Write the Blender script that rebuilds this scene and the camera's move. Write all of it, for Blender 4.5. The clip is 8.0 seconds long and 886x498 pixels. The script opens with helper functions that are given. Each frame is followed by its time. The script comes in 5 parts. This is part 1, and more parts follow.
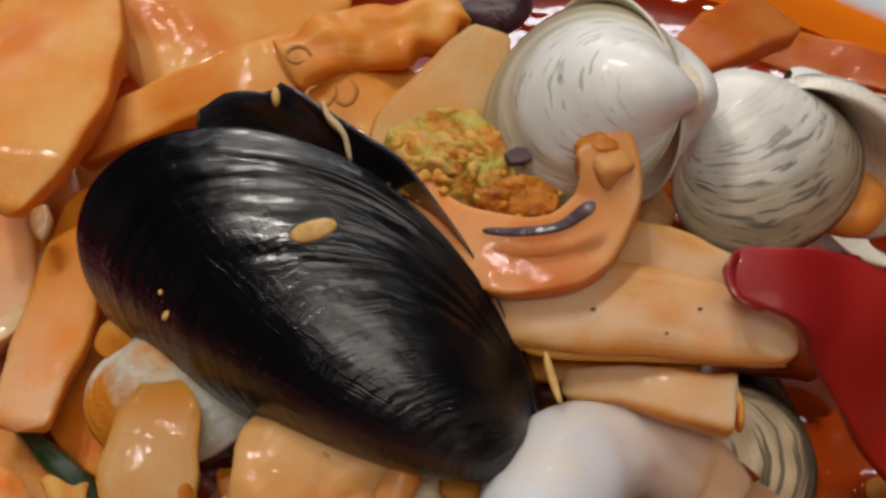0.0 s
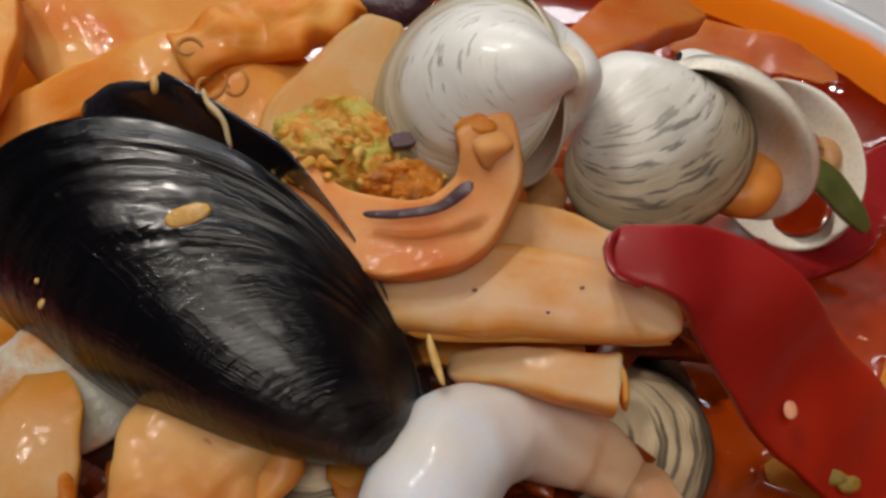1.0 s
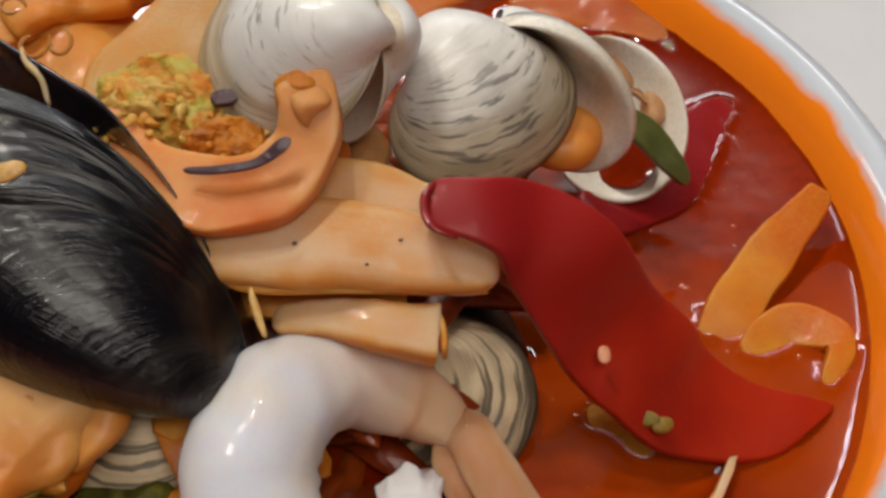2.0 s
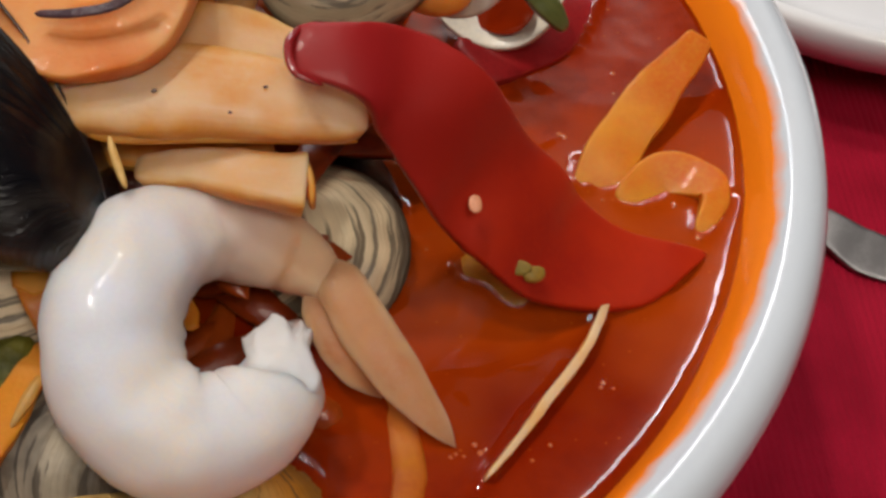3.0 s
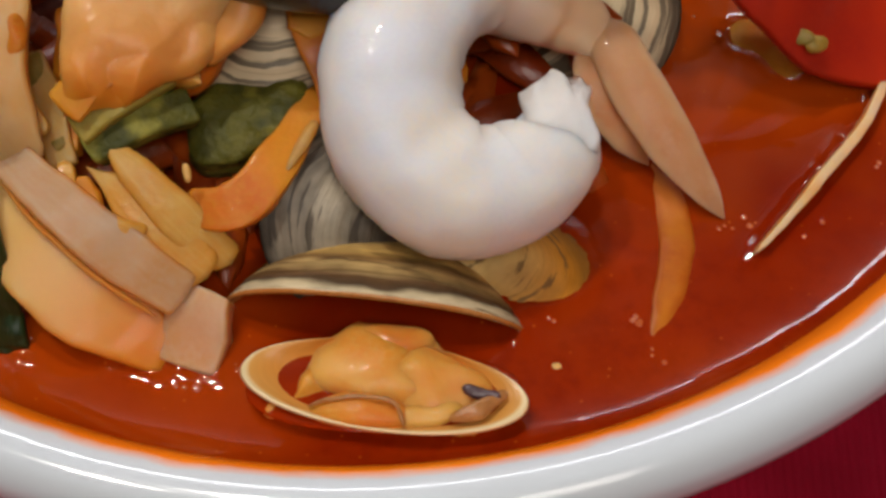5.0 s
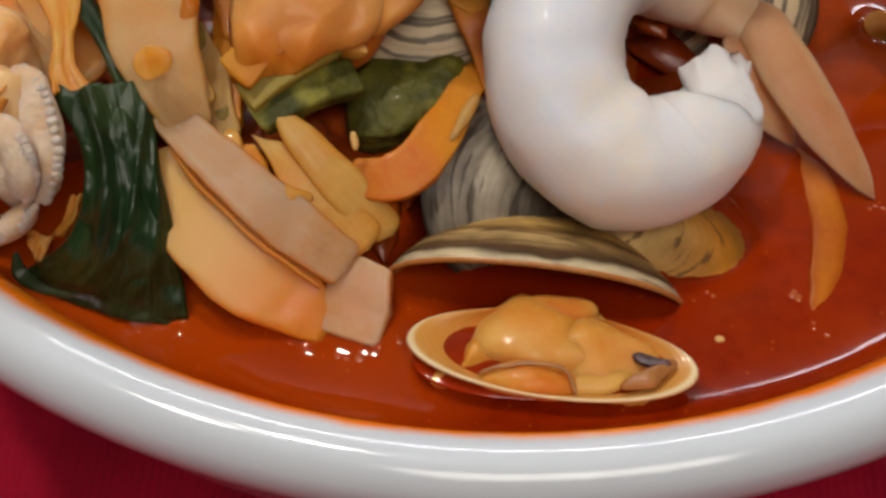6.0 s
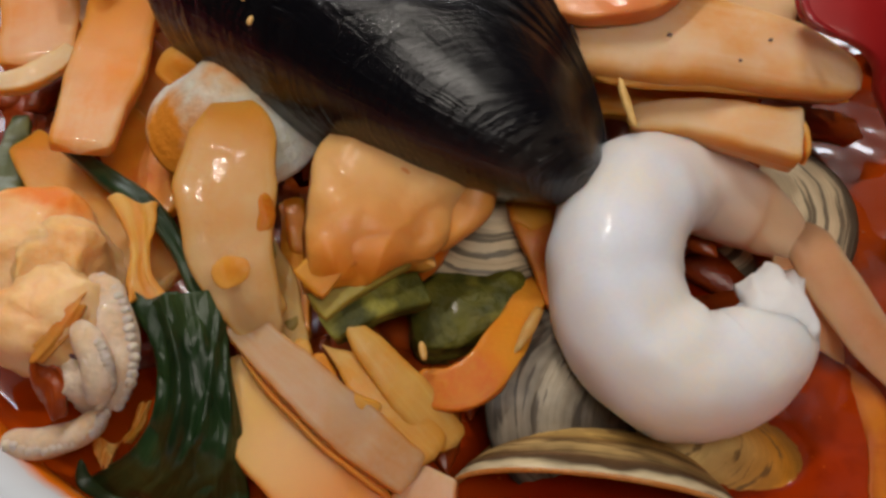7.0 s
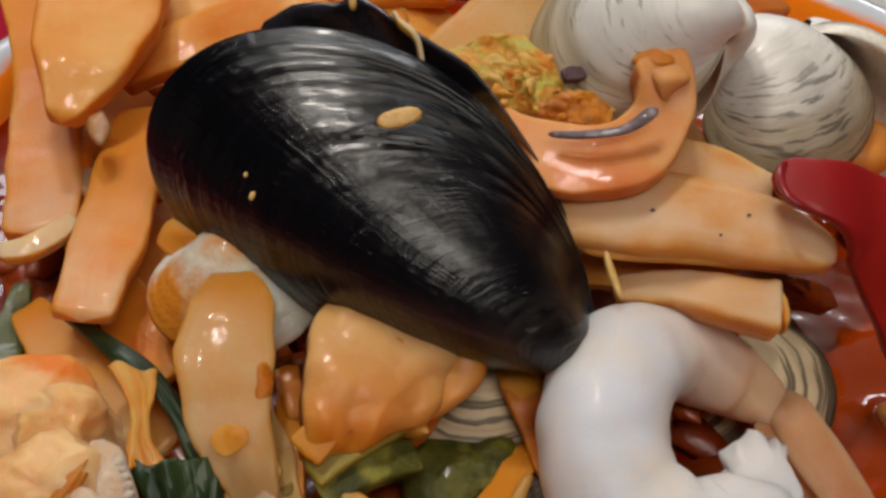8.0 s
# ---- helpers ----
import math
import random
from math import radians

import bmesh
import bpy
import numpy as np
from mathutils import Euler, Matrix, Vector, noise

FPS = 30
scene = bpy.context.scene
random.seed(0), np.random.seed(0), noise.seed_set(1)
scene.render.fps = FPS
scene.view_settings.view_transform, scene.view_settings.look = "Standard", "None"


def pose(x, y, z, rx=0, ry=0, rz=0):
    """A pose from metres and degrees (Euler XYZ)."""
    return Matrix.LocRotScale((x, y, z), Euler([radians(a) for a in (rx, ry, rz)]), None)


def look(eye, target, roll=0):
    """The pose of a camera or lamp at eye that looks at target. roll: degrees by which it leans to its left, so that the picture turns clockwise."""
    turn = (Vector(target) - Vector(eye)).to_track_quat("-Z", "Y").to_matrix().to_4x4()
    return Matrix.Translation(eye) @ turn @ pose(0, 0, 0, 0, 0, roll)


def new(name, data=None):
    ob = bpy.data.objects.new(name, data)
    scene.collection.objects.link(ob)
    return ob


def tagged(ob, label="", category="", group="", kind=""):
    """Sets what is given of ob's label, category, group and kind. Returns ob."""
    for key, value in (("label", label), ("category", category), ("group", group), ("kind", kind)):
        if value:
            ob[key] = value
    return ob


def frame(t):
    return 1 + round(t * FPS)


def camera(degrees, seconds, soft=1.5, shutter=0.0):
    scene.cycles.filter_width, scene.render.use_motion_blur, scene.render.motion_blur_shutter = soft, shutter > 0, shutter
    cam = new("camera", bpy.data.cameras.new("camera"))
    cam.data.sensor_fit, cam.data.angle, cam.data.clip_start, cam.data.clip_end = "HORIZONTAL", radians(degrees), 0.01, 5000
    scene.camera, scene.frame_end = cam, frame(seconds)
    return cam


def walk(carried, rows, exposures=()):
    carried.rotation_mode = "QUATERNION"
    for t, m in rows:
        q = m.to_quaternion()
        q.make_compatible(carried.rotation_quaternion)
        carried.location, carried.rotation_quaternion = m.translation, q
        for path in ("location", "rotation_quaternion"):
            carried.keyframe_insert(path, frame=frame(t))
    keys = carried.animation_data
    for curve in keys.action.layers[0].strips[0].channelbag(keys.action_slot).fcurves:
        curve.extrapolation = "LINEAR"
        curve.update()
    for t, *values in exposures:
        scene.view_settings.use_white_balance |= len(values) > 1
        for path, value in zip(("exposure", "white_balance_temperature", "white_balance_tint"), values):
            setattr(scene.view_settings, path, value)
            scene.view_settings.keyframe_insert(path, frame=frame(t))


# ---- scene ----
from mathutils import kdtree

# soup level is z = 0, the bowl's axis is x = y = 0
cam = camera(34.00, 8.0, soft=3.0)
PATH = [
    (0, (0.00060, -0.14757, 0.15466), (-0.00829, -0.00212, 0.01768), -2.96),
    (0.5, (0.01168, -0.15023, 0.15148), (0.00348, -0.00285, 0.01653), -3.75),
    (1, (0.01298, -0.15008, 0.15085), (0.00557, -0.00273, 0.01582), -3.71),
    (1.5, (0.01640, -0.15204, 0.15225), (0.01517, -0.00542, 0.01623), -2.23),
    (2, (0.02072, -0.15378, 0.15237), (0.02875, -0.01036, 0.01320), -0.39),
    (2.2, (0.02489, -0.15444, 0.15312), (0.03722, -0.01268, 0.01257), 0.76),
    (3.3, (0.02510, -0.15155, 0.14849), (0.04587, -0.02905, -0.00824), 4.22),
    (3.5, (0.02391, -0.15172, 0.14779), (0.04480, -0.03114, -0.01040), 4.56),
    (4, (0.02196, -0.15220, 0.14699), (0.03704, -0.03706, -0.01584), 3.69),
    (4.5, (0.01885, -0.15280, 0.14568), (0.02622, -0.04209, -0.02072), 1.73),
    (5, (0.00891, -0.15257, 0.14290), (0.00984, -0.04586, -0.02625), -0.25),
    (5.2, (0.00559, -0.15422, 0.14160), (0.00576, -0.04732, -0.02743), -0.68),
    (6.3, (-0.01698, -0.16389, 0.13495), (-0.01156, -0.04139, -0.02305), 1.89),
    (6.5, (-0.01942, -0.16450, 0.13608), (-0.01364, -0.03697, -0.01787), 2.21),
    (7, (-0.02193, -0.16599, 0.13603), (-0.01424, -0.02525, -0.00586), 2.66),
    (7.5, (-0.02430, -0.16792, 0.13639), (-0.01453, -0.01961, 0.00257), 3.10),
    (8, (-0.02475, -0.16840, 0.14118), (-0.01327, -0.01383, 0.01477), 3.61),
]
walk(cam, [(t, look(eye, target, roll)) for t, eye, target, roll in PATH], [(0, -0.12), (1.5, -0.04), (2.2, 0.06), (3.5, 0.18), (5, 0.15), (6.5, 0.08), (8, -0.04)])

# ---- light ----
world = bpy.data.worlds.new("room_air")
scene.world = world
world.use_nodes = True
world.node_tree.nodes["Background"].inputs[0].default_value = (1.0, 0.93, 0.86, 1)
world.node_tree.nodes["Background"].inputs[1].default_value = 0.2


def lamp(name, place, target, size, power, color=(1, 0.93, 0.84)):
    data = bpy.data.lights.new(name, "AREA")
    data.shape, data.size, data.size_y = "RECTANGLE", size[0], size[1]
    data.energy, data.color = power, color
    ob = new(name, data)
    ob.matrix_world = look(place, target)
    return ob


lamp("ceiling_downlight", (-0.50, 0.10, 1.56), (0, 0, 0), (0.08, 0.08), 6.4)
lamp("ceiling_downlight", (-0.22, 0.34, 1.56), (0, 0, 0), (0.08, 0.08), 6.6)
# unseen broad panel, added as soft fill from the near side
lamp("ceiling_panel", (0.2, -0.80, 1.57), (0.1, -0.40, 0), (1.0, 1.0), 20, (1, 0.92, 0.82))
lamp("ceiling_tube", (-0.84, 1.90, 1.54), (0, 0, 0), (1.24, 0.16), 6, (0.88, 0.94, 1))
lamp("ceiling_tube", (0.25, 2.15, 1.54), (0, 0, 0), (1.6, 0.2), 17, (0.94, 0.96, 1))


# ---- materials ----
def mat(name, base, other=None, scale=300.0, rough=0.4, bump=0.2, coat=0.0, sss=0.0, fine=1500.0, stain=None, spec=0.5, stain_at=0.55, metal=0.0, sss_r=(1, 0.66, 0.28), stretch=(1, 1, 1), speck=0.7, uvmix=None, streak=None, wet=0.16, soak=None):
    """A material in two noise scales, with an optional stain colour in patches."""
    m = bpy.data.materials.new(name)
    m.use_nodes = True
    nt = m.node_tree
    b = nt.nodes["Principled BSDF"]
    co = nt.nodes.new("ShaderNodeTexCoord")
    mp = nt.nodes.new("ShaderNodeMapping")
    mp.inputs["Scale"].default_value = stretch
    nt.links.new(co.outputs["Object"], mp.inputs[0])
    info = nt.nodes.new("ShaderNodeObjectInfo")
    nt.links.new(info.outputs["Random"], mp.inputs["Location"])

    def tex(sc, detail=4.0):
        n = nt.nodes.new("ShaderNodeTexNoise")
        n.inputs["Scale"].default_value, n.inputs["Detail"].default_value = sc, detail
        nt.links.new(mp.outputs[0], n.inputs["Vector"])
        return n

    def ramp(src, lo, hi):
        r = nt.nodes.new("ShaderNodeMapRange")
        r.inputs[1].default_value, r.inputs[2].default_value = lo, hi
        nt.links.new(src, r.inputs[0])
        return r.outputs[0]

    def mix(fac, a, c):
        x = nt.nodes.new("ShaderNodeMix")
        x.data_type = "RGBA"
        nt.links.new(fac, x.inputs[0])
        for sock, v in ((x.inputs[6], a), (x.inputs[7], c)):
            if hasattr(v, "is_output"):
                nt.links.new(v, sock)
            else:
                sock.default_value = (*v, 1)
        return x.outputs[2]

    big, small = tex(scale), tex(fine, 6)
    col = mix(ramp(big.outputs[0], 0.38, 0.62), base, other or tuple(0.8 * c for c in base))
    col = mix(ramp(small.outputs[0], 0.45, 0.95), col, tuple(speck * c for c in base))
    if stain:
        col = mix(ramp(tex(scale * 0.55).outputs[0], stain_at - 0.03, stain_at + 0.1), col, stain)
    if streak:
        mu = nt.nodes.new("ShaderNodeMapping")
        mu.inputs["Scale"].default_value = (2.5, 26, 1)
        nt.links.new(co.outputs["UV"], mu.inputs[0])
        nu = nt.nodes.new("ShaderNodeTexNoise")
        nu.inputs["Scale"].default_value, nu.inputs["Detail"].default_value = 1.0, 5
        nt.links.new(mu.outputs[0], nu.inputs["Vector"])
        col = mix(ramp(nu.outputs[0], 0.45, 1.0), col, streak)
    if uvmix:
        su = nt.nodes.new("ShaderNodeSeparateXYZ")
        nt.links.new(co.outputs["UV"], su.inputs[0])
        wob = nt.nodes.new("ShaderNodeMath")
        wob.operation = "MULTIPLY_ADD"
        nt.links.new(big.outputs[0], wob.inputs[0])
        wob.inputs[1].default_value = 0.25
        nt.links.new(su.outputs[0], wob.inputs[2])
        col = mix(ramp(wob.outputs[0], uvmix[1] + 0.125, uvmix[2] + 0.125), uvmix[0], col)
    if soak:
        # cut edges of a strip soaked by the broth, unevenly
        se = nt.nodes.new("ShaderNodeSeparateXYZ")
        nt.links.new(co.outputs["UV"], se.inputs[0])
        ang, wav, mag, brk = (nt.nodes.new("ShaderNodeMath") for _ in range(4))
        ang.operation, wav.operation, mag.operation, brk.operation = "MULTIPLY", "COSINE", "ABSOLUTE", "MULTIPLY_ADD"
        nt.links.new(se.outputs[1], ang.inputs[0])
        ang.inputs[1].default_value = 2 * math.pi
        nt.links.new(ang.outputs[0], wav.inputs[0])
        nt.links.new(wav.outputs[0], mag.inputs[0])
        nt.links.new(tex(140, 5).outputs[0], brk.inputs[0])
        brk.inputs[1].default_value = 1.6
        nt.links.new(mag.outputs[0], brk.inputs[2])
        col = mix(ramp(brk.outputs[0], 1.15, 1.95), col, soak)
    if soak:
        col = mix(ramp(info.outputs["Random"], 0.0, 4.5), col, stain or soak)
    nt.links.new(col, b.inputs["Base Color"])
    b.inputs["Roughness"].default_value, b.inputs["Metallic"].default_value = (rough + 0.2 if sss else rough), metal
    b.inputs["Specular IOR Level"].default_value = 0.55 * spec if sss else spec
    b.inputs["Coat Weight"].default_value, b.inputs["Coat Roughness"].default_value = (0.22 if sss else 0.5) * coat, 0.07
    if sss:
        b.inputs["Subsurface Weight"].default_value = min(1.0, 1.6 * sss)
        b.inputs["Subsurface Radius"].default_value, b.inputs["Subsurface Scale"].default_value = sss_r, 0.007
    if bump:
        bp = nt.nodes.new("ShaderNodeBump")
        bp.inputs["Strength"].default_value, bp.inputs["Distance"].default_value = bump, 0.0006
        add = nt.nodes.new("ShaderNodeMath")
        nt.links.new(big.outputs[0], add.inputs[0]), nt.links.new(small.outputs[0], add.inputs[1])
        height = add.outputs[0]
        if streak:
            fibre = nt.nodes.new("ShaderNodeMath")
            fibre.operation = "MULTIPLY_ADD"
            fibre.inputs[1].default_value = 1.2
            nt.links.new(nu.outputs[0], fibre.inputs[0]), nt.links.new(height, fibre.inputs[2])
            height = fibre.outputs[0]
        nt.links.new(height, bp.inputs["Height"]), nt.links.new(bp.outputs[0], b.inputs["Normal"])
        if sss and coat:
            film = nt.nodes.new("ShaderNodeBump")
            film.inputs["Strength"].default_value, film.inputs["Distance"].default_value = wet, 0.001
            nt.links.new(tex(420, 3).outputs[0], film.inputs["Height"])
            nt.links.new(film.outputs[0], b.inputs["Coat Normal"])
    m["mapping"] = mp.name
    return m


def shell_mat(name, stops, bands, wobble, rough=0.45, coat=0.2, fine_bands=60.0, bump=0.35, spec=0.5, dash_at=0.52, radial=0.0, along=9, dash_from=-0.3, dash=None, blotch=0.0, shade=0.66):
    """Growth lines: colours along the shell's growth (the second UV axis), broken into dashes."""
    m = bpy.data.materials.new(name)
    m.use_nodes = True
    nt = m.node_tree
    b = nt.nodes["Principled BSDF"]
    uv = nt.nodes.new("ShaderNodeTexCoord")
    sep = nt.nodes.new("ShaderNodeSeparateXYZ")
    nt.links.new(uv.outputs["UV"], sep.inputs[0])

    def math_(op, a, c):
        n = nt.nodes.new("ShaderNodeMath")
        n.operation = op
        for sock, v in zip(n.inputs, (a, c)):
            if hasattr(v, "is_output"):
                nt.links.new(v, sock)
            else:
                sock.default_value = v
        return n.outputs[0]

    warp, bent, small = nt.nodes.new("ShaderNodeTexNoise"), nt.nodes.new("ShaderNodeVectorMath"), nt.nodes.new("ShaderNodeVectorMath")
    warp.inputs["Scale"].default_value, warp.inputs["Detail"].default_value = 220, 5
    nt.links.new(uv.outputs["Object"], warp.inputs["Vector"])
    small.operation, bent.operation = "MULTIPLY", "ADD"
    small.inputs[1].default_value = (0.02, 0.045, 0)
    nt.links.new(warp.outputs["Color"], small.inputs[0])
    nt.links.new(uv.outputs["UV"], bent.inputs[0]), nt.links.new(small.outputs[0], bent.inputs[1])

    def grain(su, sv, detail=3.0):
        mp = nt.nodes.new("ShaderNodeMapping")
        mp.inputs["Scale"].default_value = (su, sv, 1)
        nt.links.new(bent.outputs[0], mp.inputs[0])
        n = nt.nodes.new("ShaderNodeTexNoise")
        n.inputs["Scale"].default_value, n.inputs["Detail"].default_value = 1.0, detail
        nt.links.new(mp.outputs[0], n.inputs["Vector"])
        return n.outputs[0]

    rmp = nt.nodes.new("ShaderNodeValToRGB")
    els = rmp.color_ramp.elements
    while len(els) < len(stops):
        els.new(0.5)
    for el, (at, c) in zip(els, stops):
        el.position, el.color = at, (*c, 1)
    pos = math_("ADD", sep.outputs[1], math_("MULTIPLY", math_("SUBTRACT", grain(5, 3), 0.5), wobble))
    nt.links.new(pos, rmp.inputs[0])
    dashes = grain(along, bands * 2.4, 3)
    fine = grain(3, fine_bands, 5)
    mr = nt.nodes.new("ShaderNodeMapRange")
    mr.inputs[1].default_value, mr.inputs[2].default_value = dash_at + 0.04, dash_at + 0.10
    nt.links.new(dashes, mr.inputs[0])
    mixer = nt.nodes.new("ShaderNodeMix")
    mixer.data_type = "RGBA"
    grown = nt.nodes.new("ShaderNodeMapRange")
    grown.inputs[1].default_value, grown.inputs[2].default_value = dash_from, dash_from + 0.2
    nt.links.new(pos, grown.inputs[0])
    nt.links.new(math_("MULTIPLY", math_("MULTIPLY", mr.outputs[0], 0.8), grown.outputs[0]), mixer.inputs[0])
    nt.links.new(rmp.outputs[0], mixer.inputs[6])
    mixer.inputs[7].default_value = (*(dash or stops[-1][1]), 1)
    m2 = nt.nodes.new("ShaderNodeMix")
    m2.data_type, m2.blend_type = "RGBA", "MULTIPLY"
    mr2 = nt.nodes.new("ShaderNodeMapRange")
    mr2.inputs[1].default_value, mr2.inputs[2].default_value, mr2.inputs[3].default_value, mr2.inputs[4].default_value = 0.45, 0.8, shade, 1.0
    late = math_("MULTIPLY", math_("SUBTRACT", 1.0, fine), math_("MINIMUM", math_("ADD", math_("MULTIPLY", sep.outputs[1], 1.6), -0.4), 1.0))
    nt.links.new(math_("SUBTRACT", 1.0, late), mr2.inputs[0])
    m2.inputs[0].default_value = 1
    nt.links.new(mixer.outputs[2], m2.inputs[6]), nt.links.new(mr2.outputs[0], m2.inputs[7])
    worn = m2.outputs[2]
    if blotch:
        # worn and soaked patches that cross the growth lines
        n3, r3, m3 = nt.nodes.new("ShaderNodeTexNoise"), nt.nodes.new("ShaderNodeMapRange"), nt.nodes.new("ShaderNodeMix")
        n3.inputs["Scale"].default_value, n3.inputs["Detail"].default_value = 170, 6
        nt.links.new(uv.outputs["Object"], n3.inputs["Vector"])
        r3.inputs[1].default_value, r3.inputs[2].default_value, r3.inputs[3].default_value, r3.inputs[4].default_value = 0.36, 0.62, 1.0 - blotch, 1.0
        nt.links.new(n3.outputs[0], r3.inputs[0])
        m3.data_type, m3.blend_type = "RGBA", "MULTIPLY"
        m3.inputs[0].default_value = 1
        nt.links.new(worn, m3.inputs[6]), nt.links.new(r3.outputs[0], m3.inputs[7])
        worn = m3.outputs[2]
    nt.links.new(worn, b.inputs["Base Color"])
    b.inputs["Roughness"].default_value, b.inputs["Coat Weight"].default_value, b.inputs["Coat Roughness"].default_value = rough, coat, 0.15
    b.inputs["Specular IOR Level"].default_value = spec
    bp = nt.nodes.new("ShaderNodeBump")
    bp.inputs["Strength"].default_value, bp.inputs["Distance"].default_value = bump, 0.0006
    relief = math_("ADD", math_("MULTIPLY", fine, 0.8), math_("MULTIPLY", dashes, 0.4))
    if radial:
        relief = math_("ADD", relief, math_("MULTIPLY", grain(160, 5, 4), radial))
    nt.links.new(relief, bp.inputs["Height"])
    nt.links.new(bp.outputs[0], b.inputs["Normal"])
    return m


def island_mat(name, stops):
    """One colour for each loose piece of a mesh."""
    m = mat(name, stops[0][1], None, 300, 0.3, 0.4, 0.5, 0.15)
    nt = m.node_tree
    geo, rmp, x = nt.nodes.new("ShaderNodeNewGeometry"), nt.nodes.new("ShaderNodeValToRGB"), nt.nodes.new("ShaderNodeMix")
    els = rmp.color_ramp.elements
    while len(els) < len(stops):
        els.new(0.5)
    for el, (at, c) in zip(els, stops):
        el.position, el.color = at, (*c, 1)
    nt.links.new(geo.outputs["Random Per Island"], rmp.inputs[0])
    sock = nt.nodes["Principled BSDF"].inputs["Base Color"]
    old = sock.links[0].from_socket
    x.data_type = "RGBA"
    x.inputs[0].default_value = 0.75
    nt.links.new(old, x.inputs[6]), nt.links.new(rmp.outputs[0], x.inputs[7]), nt.links.new(x.outputs[2], sock)
    return m


M = {}
M["ceramic"] = None
M["squid"] = mat("squid_flesh", (0.78, 0.389, 0.099), (0.74, 0.275, 0.027), 95, 0.33, 0.1, 0.5, 0.3, stain=(0.68, 0.19, 0.009), stain_at=0.55, speck=0.93, streak=(0.8, 0.446, 0.144), soak=(0.68, 0.18, 0.009))
M["pink"] = mat("pink_squid_flesh", (0.77, 0.353, 0.133), (0.73, 0.246, 0.0544), 80, 0.3, 0.1, 0.5, 0.3, stain=(0.67, 0.148, 0.0121), stain_at=0.55, speck=0.95)
M["pale"] = mat("pale_flesh", (0.78, 0.53, 0.33), (0.76, 0.41, 0.18), 105, 0.3, 0.1, 0.5, 0.4, stain=(0.72, 0.29, 0.05), stain_at=0.58, speck=0.94, streak=(0.80, 0.60, 0.42), soak=(0.70, 0.27, 0.035))
M["onion"] = mat("onion_flesh", (0.65, 0.248, 0.0461), (0.6, 0.133, 0.00728), 65, 0.25, 0.1, 0.6, 0.35, stain=(0.557, 0.0969, 0.00365), stain_at=0.53, speck=0.95, streak=(0.691, 0.275, 0.0682), soak=(0.62, 0.125, 0.00624))
M["orange"] = mat("soaked_vegetable", (0.68, 0.246, 0.0146), (0.58, 0.118, 0.00399), 90, 0.28, 0.15, 0.5, 0.25, speck=0.9, streak=(0.576, 0.233, 0.0246))
M["radish"] = mat("radish_flesh", (0.72, 0.456, 0.216), (0.7, 0.351, 0.108), 90, 0.26, 0.1, 0.6, 0.4, stain=(0.68, 0.237, 0.0198), stain_at=0.54, speck=0.95, streak=(0.74, 0.541, 0.324), uvmix=((0.7, 0.228, 0.0162), 0.14, 0.4), soak=(0.66, 0.247, 0.027))
M["onion_grey"] = mat("raw_onion_flesh", (0.68, 0.408, 0.252), (0.66, 0.314, 0.126), 100, 0.26, 0.08, 0.6, 0.4, stain=(0.66, 0.199, 0.0162), stain_at=0.55, speck=0.96, streak=(0.74, 0.532, 0.387), soak=(0.64, 0.19, 0.018))
M["wedge"] = mat("orange_onion_wedge", (0.74, 0.22, 0.011), (0.70, 0.18, 0.009), 60, 0.28, 0.04, 0.6, 0.35, speck=0.95, streak=(0.76, 0.30, 0.03), uvmix=((0.80, 0.49, 0.16), 0.42, 0.85), soak=(0.72, 0.20, 0.012))
M["stem"] = mat("yellow_stem", (0.72, 0.37, 0.09), (0.68, 0.28, 0.04), 140, 0.28, 0.25, 0.5, 0.3, speck=0.92, streak=(0.76, 0.45, 0.15), soak=(0.68, 0.24, 0.02))
M["sunk"] = mat("sunken_onion", (0.56, 0.15, 0.008), (0.44, 0.09, 0.004), 120, 0.2, 0.05, 0.4, 0.25, speck=0.95, soak=(0.38, 0.06, 0.003))
M["rib"] = mat("soaked_rib", (0.72, 0.418, 0.243), (0.72, 0.323, 0.117), 110, 0.26, 0.1, 0.6, 0.4, stain=(0.68, 0.209, 0.0135), stain_at=0.53, speck=0.95, streak=(0.76, 0.494, 0.324), uvmix=((0.7, 0.237, 0.0198), 0.35, 0.85), soak=(0.68, 0.228, 0.0225))
M["olive"] = mat("olive_shred", (0.20, 0.15, 0.025), (0.28, 0.16, 0.02), 200, 0.3, 0.3, 0.5, 0.2)
# darkened base: part of the shade in the gaps is in this colour
M["shred"] = mat("soaked_shreds", (0.36, 0.06, 0.004), (0.20, 0.022, 0.002), 120, 0.3, 0.3, 0.4)
M["cabbage"] = mat("cabbage_rib", (0.60, 0.38, 0.14), (0.62, 0.30, 0.06), 110, 0.25, 0.2, 0.6, 0.35, stain=(0.64, 0.19, 0.012), stain_at=0.55, speck=0.85, streak=(0.68, 0.49, 0.24), soak=(0.62, 0.23, 0.02))
M["shrimp"] = mat("shrimp_flesh", (0.70, 0.715, 0.79), (0.75, 0.69, 0.63), 90, 0.34, 0.08, 0.6, 0.65, sss_r=(0.8, 0.62, 0.5), wet=0.14, speck=0.95, streak=(0.76, 0.74, 0.74), uvmix=((0.80, 0.53, 0.33), 0.16, 0.38))
M["fray"] = mat("frayed_shrimp_flesh", (0.74, 0.73, 0.76), (0.74, 0.70, 0.68), 60, 0.36, 0.1, 0.3, 0.4, sss_r=(0.8, 0.65, 0.55), speck=0.96)
M["tail"] = mat("shrimp_tail_shell", (0.66, 0.31, 0.15), (0.58, 0.22, 0.08), 160, 0.28, 0.15, 0.5, 0.35, speck=0.95, soak=(0.72, 0.45, 0.26))
